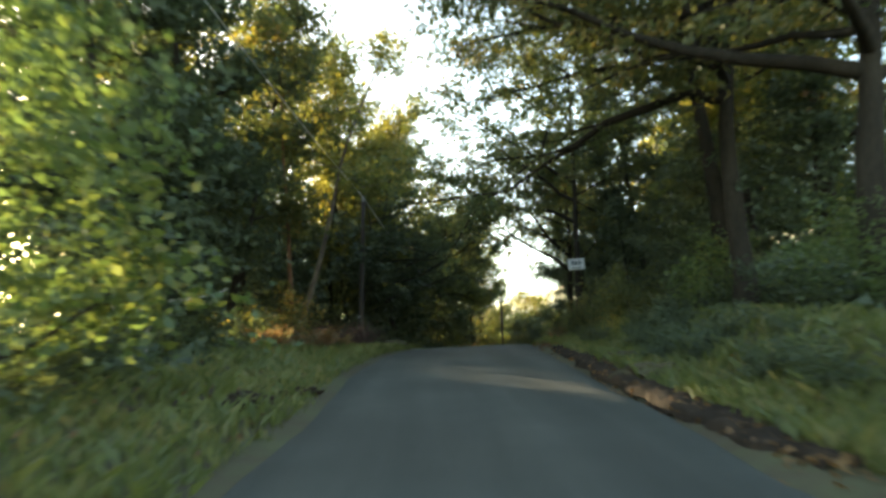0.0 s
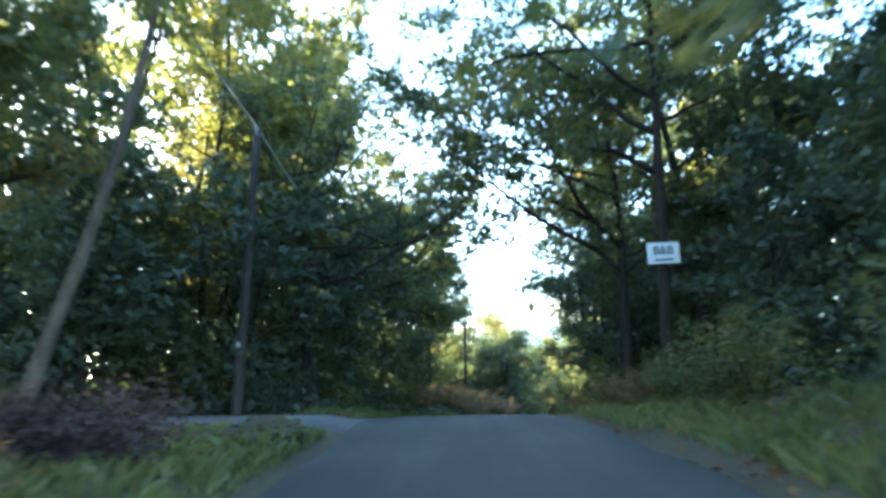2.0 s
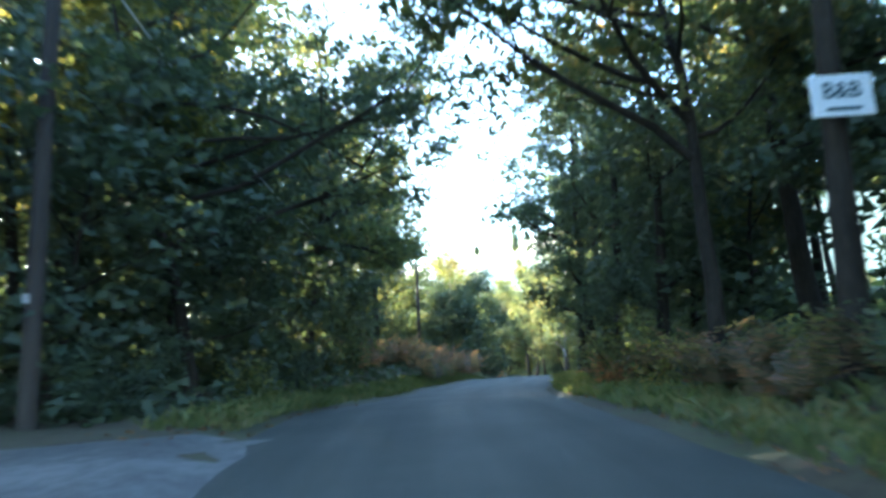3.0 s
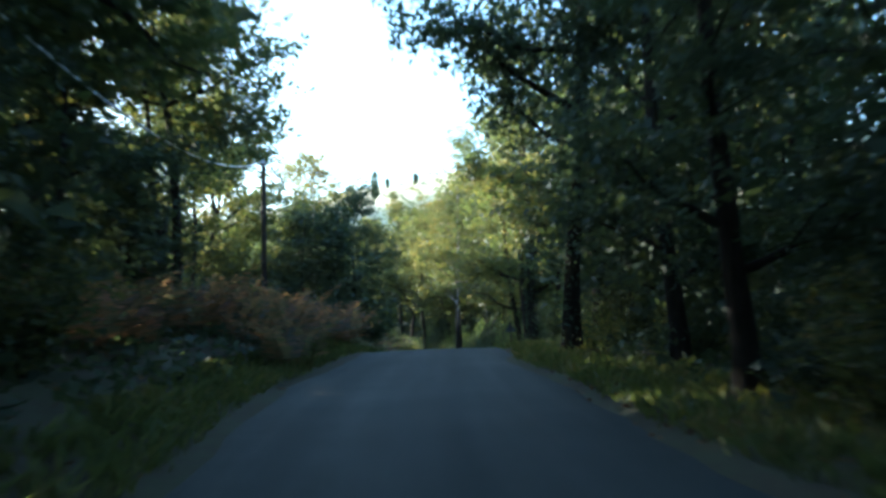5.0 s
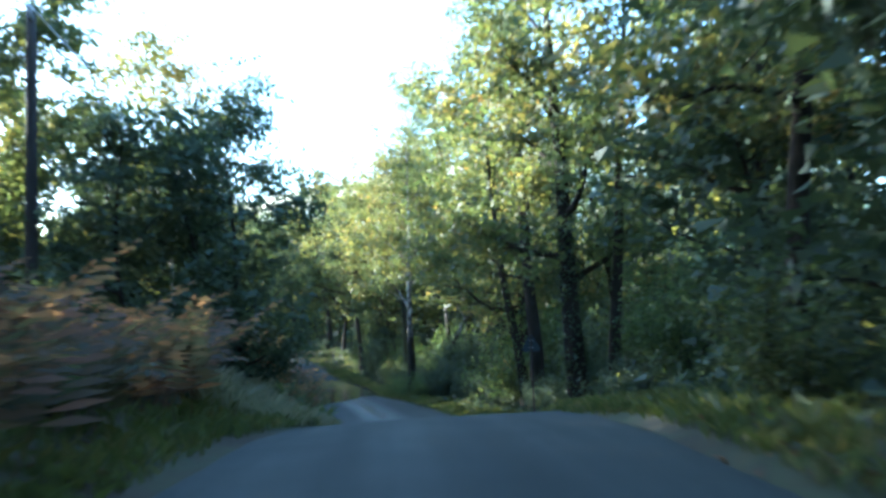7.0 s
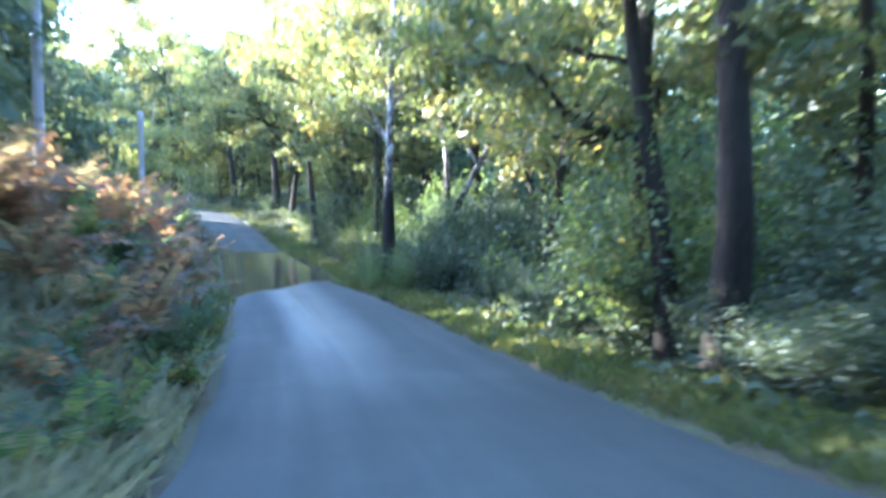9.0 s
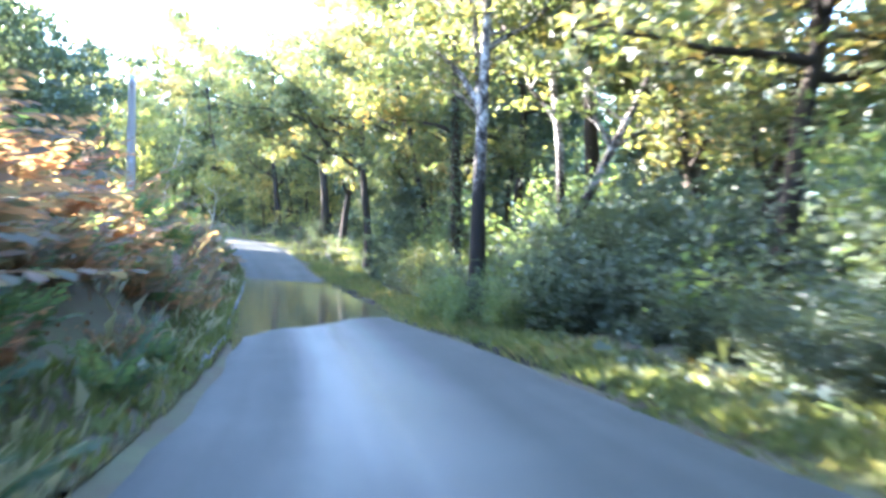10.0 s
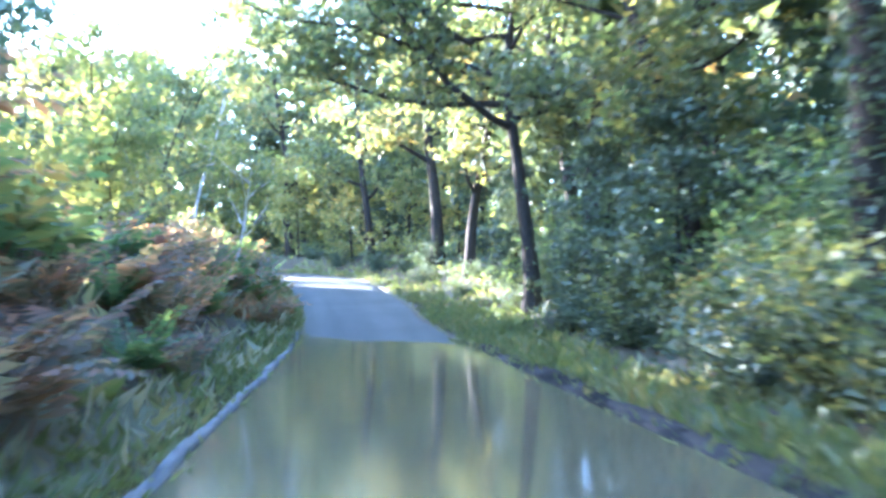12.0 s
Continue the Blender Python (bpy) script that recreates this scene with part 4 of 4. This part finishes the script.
# ------------------------------------------------------------------ undergrowth
# dark bushes take the place of hazels, so the hedge looks shaded
rows([hazel_a, dark_c, dark_c], 122, 150, 1.7, 6.2, 7.6, (0.85, 1.15), "roadside bushes", 51)
rows([dark_c], 124, 150, 1.6, 5.2, 6.0, (0.45, 0.7), "roadside bushes", 52)
rows([hazel_a, hazel_b], 150, 168, 2.4, 5.0, 6.8, (0.7, 1.0), "roadside bushes", 53)
rows([hazel_b, dark_c, dark_c], 53, 64, 2.4, 6.4, 8.6, (0.5, 0.8), "roadside bushes", 54)
rows([bush_a, bush_b], 48, 66, 2.2, -6.0, -4.2, (0.5, 0.9), "roadside bushes", 31)
rows([bush_a, bush_b, bush_c], 80, 100, 2.0, -5.4, -3.8, (0.5, 0.95), "roadside bushes", 32)
rows([bush_a, bush_b], 150, 166, 2.2, 5.4, 7.2, (0.8, 1.2), "roadside bushes", 33)
rows([dark_c, bush_a], 122, 150, 2.2, 4.9, 5.6, (0.3, 0.5), "roadside bushes", 34)
rows([bush_a, bush_b, bush_c], 62, 122, 2.2, 4.6, 6.5, (0.45, 0.85), "roadside bushes", 35)
rows([bush_a], 47, 61, 0.9, 3.9, 5.6, (0.22, 0.36), "roadside bushes", 56)
rows([bush_a], 53, 62, 1.5, 4.6, 6.6, (0.28, 0.42), "roadside bushes", 36)
rows([bush_a, bush_b], 147, 166, 1.4, 3.9, 5.2, (0.5, 0.8), "roadside bushes", 40)
rows([bush_a], 156, 190, 2.4, 3.4, 5.0, (0.35, 0.7), "roadside bushes", 37)
rows([fern_a, fern_b], 104, 119, 0.95, -4.6, -2.8, (1.0, 1.5), "bracken on the bank", 41)
rows([fern_a, fern_b, fern_c], 131, 182, 0.9, -4.6, -2.6, (1.0, 1.5), "bracken on the bank", 47)
rows([fern_a, fern_b], 96, 140, 1.3, -6.2, -4.2, (1.1, 1.7), "bracken on the bank", 42)
rows([fern_a, fern_b], 153, 182, 1.3, -6.2, -4.2, (1.1, 1.7), "bracken on the bank", 57)
rows([fern_a, fern_b, fern_b], 124, 140, 0.7, -5.6, -3.9, (1.2, 1.75), "bracken on the bank", 55)
rows([fern_a, fern_b], 122, 176, 4.0, -8.5, -6.4, (1.1, 1.7), "bracken on the bank", 43)
rows([bush_b, bush_c, holly_a], 186, 214, 2.0, 3.5, 9.0, (0.7, 1.1), "roadside bushes", 38)
rows([bush_b, bush_a], 166, 186, 3.2, -7.0, -4.0, (0.6, 1.0), "roadside bushes", 39)
rows([fern_b, fern_a], 76, 88, 0.9, 4.2, 5.8, (0.8, 1.1), "bracken on the verge", 44)
rows([fern_c, fern_c, fern_c, fern_b], 126, 148, 0.65, -3.2, -1.9, (0.6, 1.0), "bracken on the bank", 46)
rows([fern_b, fern_a, fern_c, fern_b], 148, 178, 0.7, -3.2, -1.9, (0.6, 1.0), "bracken on the bank", 49)
rows([fern_b], 59, 64.5, 0.8, -4.4, -3.0, (0.7, 1.0), "bracken on the verge", 45)


# ------------------------------------------------------------------ ground cover
def grass_sheet(name, ranges, label, blade=0.22, mat=GRASS_LEAF, seed=3):
    """Blades of grass along the verges: (s0, s1, side, nearest, farthest from the edge, count)."""
    r = np.random.default_rng(seed)
    quad = []
    for s0, s1, side, d0, d1, n in ranges:
        for _ in range(n):
            s, d = r.uniform(s0, s1), d0 + (d1 - d0) * r.uniform() ** 1.4
            u = -along(s, EDGE_LEFT) - d if side < 0 else along(s, EDGE_RIGHT) + d
            p = np.array(ground(s, u)) - (0, 0, 0.02)
            for _ in range(3):
                q = p + r.normal(size=3) * (0.06, 0.06, 0)
                a = r.uniform(0, 6.28)
                h = blade * r.uniform(0.5, 1.4) * (0.6 + 0.4 * min(d / 0.5, 1))
                w = np.array([math.cos(a), math.sin(a), 0]) * 0.008
                b = np.array([r.normal() * 0.3, r.normal() * 0.3, 1.0]) * h
                m = q + b * 0.55
                tip = q + b + np.array([r.normal(), r.normal(), 0]) * h * 0.35
                quad += [q - w, q + w, m + w * 0.7, tip]
    v = np.array(quad)
    return tagged(new(name, mesh(name, v, np.arange(len(v)).reshape(-1, 4), mat)), label, "grass", kind="stuff")


grass_sheet("verge_grass", [(42, 70, -1, 0.0, 2.6, 3400), (78, 122, -1, 0.0, 1.3, 3600), (40, 61, 1, 0.45, 4.0, 5200), (58, 70, 1, 0.35, 4.0, 1800), (70, 122, 1, 0.1, 2.0, 4200),
                            (122, 168, 1, 0.0, 1.5, 4200), (114, 150, 1, -0.06, 0.5, 2800), (160, 190, 1, 0.0, 3.0, 1800), (135, 178, -1, 0.0, 1.0, 2300)], "short green verge grass along the lane", 0.2)


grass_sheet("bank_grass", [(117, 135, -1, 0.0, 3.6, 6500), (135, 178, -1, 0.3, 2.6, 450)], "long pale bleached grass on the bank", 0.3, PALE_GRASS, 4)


def cover_sheet(name, ranges, size, mat, label, category, height=0.4, seed=5):
    """Loose leaves on and just above the ground."""
    r = np.random.default_rng(seed)
    c = []
    for s0, s1, u0, u1, n in ranges:
        for _ in range(n):
            s, u = r.uniform(s0, s1), r.uniform(u0, u1)
            x, y, z = ground(s, u)
            c.append((x, y, z + 0.02 + height * r.uniform() ** 2 * (0.5 + 0.9 * abs(lump(x, y, 1.7)))))
    v, f = leaves(np.array(c), size, r, 0.35, size > 0.15)
    return tagged(new(name, mesh(name, v, f, mat)), label, category, kind="stuff")


cover_sheet("undergrowth", [(36, 66, -12, -3.8, 9000), (80, 122, -12, -3.2, 9000), (120, 200, -12, -3.4, 5000), (44, 76, 6.5, 13, 5000), (76, 122, 4.4, 13, 8000), (122, 205, 4.2, 13, 9000)],
            0.20, DARK_LEAF, "low dark bramble and ivy over the woodland floor", "undergrowth", 0.55)
cover_sheet("leaf_litter", [(40, 61, 2.2, 4.6, 3200), (61, 76, 2.6, 6.0, 1000), (40, 66, -5, -2, 1200), (76, 170, 2.6, 5, 2500), (76, 160, -4, -1.6, 1800), (165, 200, 2.2, 10, 3000)], 0.09, LITTER_LEAF, "scattered brown fallen leaves on the verges", "leaves", 0.05, 8)


# ------------------------------------------------------------------ the belt of woods that closes the view
def distant_woods():
    r = np.random.default_rng(17)
    c = []
    for _ in range(34000):
        k = r.uniform()
        if k < 0.36:
            s, u = r.uniform(10, 205), -r.uniform(44, 56)
            x, y, _z = ground(s, -25)
            x += u + 25
        elif k < 0.62:
            s, u = r.uniform(10, 205), r.uniform(38, 50)
            x, y, _z = ground(s, 25)
            x += u - 25
        else:
            a = r.uniform(-0.9, 1.0)
            x, y = 18 - 95 * math.sin(a), 128 + r.uniform(62, 80) * math.cos(a)
        top = (6.5 if k < 0.36 else 9) + 3.5 * lump(x, y, 9) + 2.5 * lump(x, y, 3.5)
        c.append((x, y, top * r.uniform() ** 1.3 - 0.5))
    for _ in range(9000):
        s, u = r.uniform(60, 200), r.uniform(26, 37)
        x, y, z = ground(s, 25)
        c.append((x + u - 25, y, z + 9.0 * r.uniform()))
    v, f = leaves(np.array(c), 1.3, r, 0.8, True)
    tagged(new("distant_woods", mesh("distant_woods", v, f, OAK_LEAF)), "belt of green and yellow woodland closing the view", "woods", kind="stuff")


distant_woods()


# ------------------------------------------------------------------ side lane, heaps, gutter
def side_lane():
    verts = []
    us = np.r_[-0.8, -1.2, np.arange(-1.6, -9, -0.5), np.arange(-9, -25, -1.0)]
    for j, u in enumerate(us):
        g = max(0, (-u - 1.5) / 3)
        a, b = 71.0 + 0.8 * min(g, 1), 77.8 - 1.2 * min(g, 1)
        for k in range(11):
            s = a + (b - a) * k / 10 + 0.12 * lump(u, k, 0.8) * (k in (0, 10))
            x, y, z = ground(s, u)
            low = 0.05 if k in (0, 10) else 0
            join = -0.12 if u > -1.0 else -0.045 if u > -1.4 else -0.02 if u > -1.8 else 0
            verts.append((x, y, max(z, LINE[int(s * 2), 2] - 0.05) + 0.05 - low + join + 0.015 * lump(x, y, 0.7)))
    tagged(new("side_lane", mesh("side_lane", verts, grid_faces(len(us), 11), TRACK_DIRT, True)), "pale potholed gravel lane joining the road", "lane", kind="structure")


def soil_heap(s, u, size, label, mat=None):
    """A low crumbly mound."""
    r = random.Random(int(s * 10))
    bm = bmesh.new()
    bmesh.ops.create_icosphere(bm, subdivisions=4, radius=1)
    for v in bm.verts:
        n = noise.fractal(v.co * 2.2 + Vector((s, u, 0)), 0.7, 2.1, 4)
        v.co = Vector((v.co.x * size[0], v.co.y * size[1], max(v.co.z, -0.2) * size[2])) * (1 + 0.35 * n)
    me = bpy.data.meshes.new("earth_mound")
    bm.to_mesh(me)
    bm.free()
    me.materials.append(mat or SOIL)
    ob = new("earth_mound", me)
    ob.location = put_on(s, u, -0.02)
    ob.rotation_euler = (0, 0, r.uniform(0, 3))
    return tagged(ob, label, "earth mound")


def gutter():
    """Water shining in the channel at the lane's edge above the flood."""
    verts = []
    ss = np.arange(130, 147.5, 0.25)
    for s in ss:
        i = int(s * 2)
        e = along(s, EDGE_LEFT)
        w = 0.05 + 0.07 * (1 + lump(s, 3, 0.8))
        for d in (-w, w):
            u = -e - 0.05 + d + 0.05 * lump(s, 5, 1.1)
            verts.append((LINE[i, 0] + RIGHT[i, 0] * u, LINE[i, 1] + RIGHT[i, 1] * u, LINE[i, 2] + 0.002))
    tagged(new("wet_gutter", mesh("wet_gutter", verts, grid_faces(len(ss), 2), WATER, True)), "thin run of shining water in the roadside gutter", "gutter", kind="structure")



def kerb():
    """A low broken concrete edging along the left of the lane by the flood."""
    verts = []
    ss = np.arange(141, 172, 0.25)
    for s in ss:
        i = int(s * 2)
        e = along(s, EDGE_LEFT)
        top = max(LINE[i, 2], WATER_Z) + 0.025 + 0.03 * lump(s, 11, 0.9)
        for du, z in ((0.02, -0.25), (0.0, 0.0), (-0.09, 0.01), (-0.13, -0.25)):
            u = -e + du + 0.05 * lump(s, 21, 1.3)
            verts.append((LINE[i, 0] + RIGHT[i, 0] * u, LINE[i, 1] + RIGHT[i, 1] * u, top + z))
    tagged(new("kerb", mesh("kerb", verts, grid_faces(len(ss), 4), STONE, True)), "low worn concrete edging beside the flood water", "kerb", kind="structure")


def mud_edge():
    """Dark wet silt left along the right of the lane by the flood."""
    verts = []
    ss = np.arange(139, 171, 0.3)
    for s in ss:
        i = int(s * 2)
        e = along(s, EDGE_RIGHT)
        w = 0.34 + 0.16 * lump(s, 31, 1.5) + 0.08 * lump(s, 37, 0.5)
        for k, z in ((-0.12, -0.06), (0.0, 0.035), (0.45, 0.065), (1.0, 0.05), (1.25, -0.08)):
            u = e + w * k
            verts.append((LINE[i, 0] + RIGHT[i, 0] * u, LINE[i, 1] + RIGHT[i, 1] * u, max(LINE[i, 2], WATER_Z - 0.02) + z + 0.02 * lump(s, u, 0.4)))
    tagged(new("mud_edge", mesh("mud_edge", verts, grid_faces(len(ss), 5), MUD, True)), "strip of dark wet silt along the tarmac edge", "mud", kind="structure")


def dug_strip():
    """Crumbled dark earth where the right bank was cut back beside the tarmac."""
    verts = []
    ss = np.arange(45.5, 61, 0.09)
    us = np.linspace(0, 1, 16)
    for s in ss:
        e = along(s, EDGE_RIGHT)
        a, b = e - 0.02 + 0.2 * lump(s, 41, 0.9), e + 0.62 + 0.38 * lump(s, 43, 1.4) + 0.2 * lump(s, 47, 0.4)
        for k in us:
            u = a + (b - a) * k
            x, y, z = ground(s, u)
            rough = 0.06 * lump(x, y, 0.35) + 0.06 * lump(x, y, 0.13)
            rim = min(k, 1 - k) * 5
            verts.append((x, y, z + (0.05 + rough if rim > 0.3 else -0.05)))
    tagged(new("bare_earth", mesh("bare_earth", verts, grid_faces(len(ss), len(us)), EARTH, True)), "strip of crumbled dark earth beside the tarmac", "earth", kind="structure")


def fallen_branch(s, u, length, turn, height, k):
    r = seed(k)
    line = bent((0, 0, 0), (math.cos(turn), math.sin(turn), 0.12), length, 9, r, 0.12, -0.1)
    pieces = [tube(line, 0.035 * (1 - 0.7 * np.linspace(0, 1, 10)), 7)]
    for m in (3, 5, 7):
        d = r.normal(size=3) + (0, 0, 0.6)
        pieces.append(tube(bent(line[m], d / np.linalg.norm(d), length * 0.25, 4, r, 0.15), 0.014 * (1 - 0.7 * np.linspace(0, 1, 5)), 5))
    # a prop of broken wood carries it down to the ground
    pieces.append(tube(bent(line[0] - (0, 0, height + 0.1), (0.05, 0.05, 1), height + 0.12, 4, r, 0.03), np.full(5, 0.04), 7))
    v, f = joined(pieces)
    ob = new("fallen_branch", mesh("fallen_branch", v, f, PALE_BARK, True))
    ob.location = put_on(s, u, height)
    return tagged(ob, "bare bleached branch caught in the undergrowth", "branch", "fallen branches")


def litter(s, u, k):
    r = seed(k)
    n = 7
    g = np.linspace(-0.09, 0.09, n)
    v = [(x, y * 0.7, 0.02 + 0.05 * abs(r.normal())) for x in g for y in g]
    ob = new("litter", mesh("litter", v, grid_faces(n, n), SIGN_WHITE))
    ob.location = put_on(s, u, 0.01)
    return tagged(ob, "crumpled scrap of white paper on the verge", "litter", "scraps of litter")


kerb()
mud_edge()
dug_strip()
fallen_branch(53.6, -5.0, 2.2, 2.9, 0.75, 1)
fallen_branch(54.4, -5.4, 1.8, 0.3, 1.0, 2)
fallen_branch(55.2, -5.2, 1.6, 2.7, 0.95, 3)
litter(148.6, 3.5, 5)
litter(139.0, 4.6, 6)
side_lane()
gutter()
soil_heap(69.4, -2.25, (0.75, 0.5, 0.30), "dark heap of wet soil at the lane's corner")
soil_heap(68.6, -2.6, (0.5, 0.4, 0.2), "low clod of dark soil on the grass")
soil_heap(49.8, -2.45, (0.55, 0.3, 0.2), "dug dark soil beside the tarmac edge", EARTH)
soil_heap(51.3, -2.35, (0.6, 0.3, 0.12), "low clod of dark soil on the verge", EARTH)
soil_heap(52.0, 3.3, (0.55, 0.35, 0.24), "bare brown earth and roots at the bank's foot")
soil_heap(54.6, 3.6, (0.45, 0.35, 0.22), "bare brown earth at the bank's foot")
heather = make_bush("heather_bush", seed(115), 1.05, 1.1, 14, 6500, 0.06, HEATHER_LEAF, label="dull purple-brown heather bush by the side lane", clump=0.16)
heather.location = put_on(66.0, -3.5)


# ------------------------------------------------------------------ sign, poles and wires
def block(name, size, at, mat, parent, label="", bevel=0.004):
    bm = bmesh.new()
    bmesh.ops.create_cube(bm, size=1)
    bmesh.ops.scale(bm, vec=size, verts=bm.verts)
    bmesh.ops.bevel(bm, geom=bm.edges, offset=bevel, segments=2, affect="EDGES")
    me = bpy.data.meshes.new(name)
    bm.to_mesh(me)
    bm.free()
    me.materials.append(mat)
    ob = child(name, me, parent, label)
    ob.location = at
    return ob


def build_sign():
    root = tagged(new("sign_board"), "white board lettered B&B nailed to an oak trunk", "sign")
    root.location, root.rotation_euler = (6.28, 35.86, 6.01), (0, radians(-2), radians(-6))
    board = block("board", (0.74, 0.025, 0.50), (0, 0, 0), SIGN_WHITE, root)
    text = bpy.data.curves.new("lettering", "FONT")
    text.body, text.size, text.align_x, text.align_y, text.extrude = "B&B", 0.27, "CENTER", "CENTER", 0.001
    text.offset = 0.006
    tmp = bpy.data.objects.new("lettering", text)
    me = bpy.data.meshes.new_from_object(tmp)
    bpy.data.objects.remove(tmp)
    me.materials.clear()
    me.materials.append(SIGN_INK)
    letters = child("lettering", me, board, "dark teal letters B&B")
    letters.location, letters.rotation_euler = (0, -0.017, 0.05), (radians(90), 0, 0)
    block("small_line", (0.42, 0.004, 0.045), (0, -0.016, -0.165), SIGN_INK, board, "", 0.001)
    for x in (-0.30, 0.30):
        for z in (-0.2, 0.2):
            block("screw", (0.018, 0.010, 0.018), (x, -0.016, z), STEEL, board, "", 0.002)
    block("batten", (0.07, 0.12, 0.30), (0.0, 0.07, 0), GREY_WOOD, root)


build_sign()


def triangular_sign(x, y, centre, turn):
    """The plain back of a warning sign on its post."""
    root = tagged(new("road_sign"), "plain grey back of a triangular warning sign on a post", "road sign")
    base = floor_at(x, y)
    root.location, root.rotation_euler = (x, y, base), (0, 0, radians(turn))
    h = centre - base
    v, f = tube([(0, 0.05, k) for k in np.linspace(-0.4, h + 0.28, 6)], np.full(6, 0.03), 10)
    child("post", mesh("post", v, f, POLE_WOOD, True), root, "dull dark post")
    bm = bmesh.new()
    ring = []
    for k in range(3):
        for d in (-0.16, 0.16):
            w = math.pi / 2 + k * 2 * math.pi / 3 + d
            ring.append(bm.verts.new((0.26 * math.cos(w), 0, 0.26 * math.sin(w))))
    face = bm.faces.new(ring)
    out = bmesh.ops.extrude_face_region(bm, geom=[face])
    bmesh.ops.translate(bm, vec=(0, 0.006, 0), verts=[g for g in out["geom"] if isinstance(g, bmesh.types.BMVert)])
    bmesh.ops.recalc_face_normals(bm, faces=bm.faces)
    me = bpy.data.meshes.new("plate")
    bm.to_mesh(me)
    bm.free()
    me.materials.append(SIGN_BACK)
    plate = child("plate", me, root)
    plate.location = (0, 0.09, h)
    for z in (-0.06, 0.12):
        block("clip", (0.10, 0.03, 0.03), (0, 0.065, h + z), STEEL, root, "", 0.003)


def build_pole(x, y, top, radius, mat, label, lean=(0, 0)):
    root = tagged(new("utility_pole"), label, "utility pole", "utility poles")
    base = floor_at(x, y)
    h = top - base
    root.location = (x, y, base)
    pts = [(lean[0] * k, lean[1] * k, -0.5 + (h + 0.5) * k) for k in np.linspace(0, 1, 9)]
    v, f = tube(pts, radius * np.linspace(1.0, 0.72, 9), 14)
    cap = len(v)
    v = np.vstack([v, [pts[-1]]])
    child("post", mesh("post", v, [f, np.array([[cap, cap - 14 + k, cap - 14 + (k + 1) % 14] for k in range(14)])], mat, True), root)
    tip = Vector(pts[-1])
    block("bracket", (0.08, 0.34, 0.06), tip + Vector((0, -0.05, -0.25)), STEEL, root, "galvanised bracket")
    v, f = tube([tip + Vector((0.0, -0.24, -0.22)), tip + Vector((0.0, -0.24, -0.12)), tip + Vector((0.0, -0.24, -0.04))], [0.045, 0.06, 0.03], 10)
    child("insulator", mesh("insulator", v, f, STEEL, True), root, "grey insulator")
    block("plate", (0.10, 0.012, 0.14), (0, -radius - 0.004, 1.9), STEEL, root, "small metal plate")
    return root.location + tip + Vector((0, -0.24, -0.06))


def build_wire(a, b, sag):
    p = [a.lerp(b, k) + Vector((0, 0, -4 * sag * k * (1 - k))) for k in np.linspace(0, 1, 41)]
    v, f = tube([tuple(q) for q in p], np.full(41, 0.024), 5)
    tagged(new("overhead_wire", mesh("overhead_wire", v, f, WIRE, True)), "thin overhead cable slung between wooden poles", "cable", "overhead cables")


top_a = build_pole(-4.1, 40.2, 10.6, 0.15, POLE_WOOD, "dark wooden utility pole among roadside trees", (0.25, 0))
top_b = build_pole(6.3, 81.8, 10.4, 0.14, POLE_WOOD, "dark wooden utility pole above the bracken")
top_d = build_pole(12.85, 100.5, 10.6, 0.14, GREY_WOOD, "weathered wooden utility pole on the bracken bank")
build_pole(16.0, 110.4, 5.1, 0.13, GREY_WOOD, "sunlit grey wooden pole behind the bank")
build_wire(Vector((-7.5, -22.0, 9.0)), top_a, 0.8)
build_wire(top_a, top_b, 2.9)
build_wire(top_b, top_d, 0.6)


triangular_sign(17.7, 81.2, 2.62, -22)


# ------------------------------------------------------------------ far off: a pale hill with a few conifers
def hill_height(x, y):
    """Height of the far hillside: a steep wooded foot, then open ground that climbs gently away and to the east."""
    up = min(max((y - 420) / 360, 0), 1)
    foot = 118 * up * up * (3 - 2 * up) + 0.17 * max(y - 780, 0)
    return max(foot + (0.22 * (x - 211) + 5 * lump(x, y, 140) + 1.5 * lump(x, y, 45)) * up, -4)


def far_hill():
    xs, ys = np.linspace(-420, 700, 57), np.linspace(420, 960, 28)
    v = [(x, y, hill_height(x, y) - 2.0) for y in ys for x in xs]
    tagged(new("far_hill", mesh("far_hill", v, grid_faces(len(ys), len(xs)), HILL_GLOW, True)), "far hillside beyond the woods, coloured pale like the sky's glow", "hill", kind="structure")


def conifer(x, y, height, width, k):
    """A far conifer: straight trunk and tiers of drooping boughs, wider above than at its clean foot."""
    r = seed(k)
    root = tagged(new("conifer"), "dark lone conifer far off on the pale hillside", "tree", "conifers on the hill")
    root.location = (x, y, hill_height(x, y) - 2.4)
    g = np.linspace(0, 1, 9)
    v, f = tube([(0, 0, height * q) for q in g], 0.35 * (1.02 - g), 7)
    child("trunk", mesh("trunk", v, f, BARK, True), root)
    n = 900
    q = r.uniform(0.12, 1.0, n)
    shape = np.interp(q, [0.1, 0.3, 0.62, 0.85, 1.0], [0.25, 0.6, 1.0, 0.8, 0.15])
    a, w = r.uniform(0, 6.28, n), np.sqrt(r.uniform(0, 1, n)) * shape * width / 2
    v, f = leaves(np.stack([w * np.cos(a), w * np.sin(a), q * height - 0.25 * w], 1), 1.5, r, 0.4, True)
    child("crown", mesh("crown", v, f, DARK_LEAF), root)


far_hill()
for x, y, height, width, k in ((211, 902, 23, 10, 1), (221, 885, 12, 5, 2), (199, 850, 13, 7, 3), (226, 905, 11, 5, 4), (186, 800, 12, 8, 5), (160, 870, 12, 7, 6), (246, 860, 12, 7, 7)):
    conifer(x, y, height, width, k)
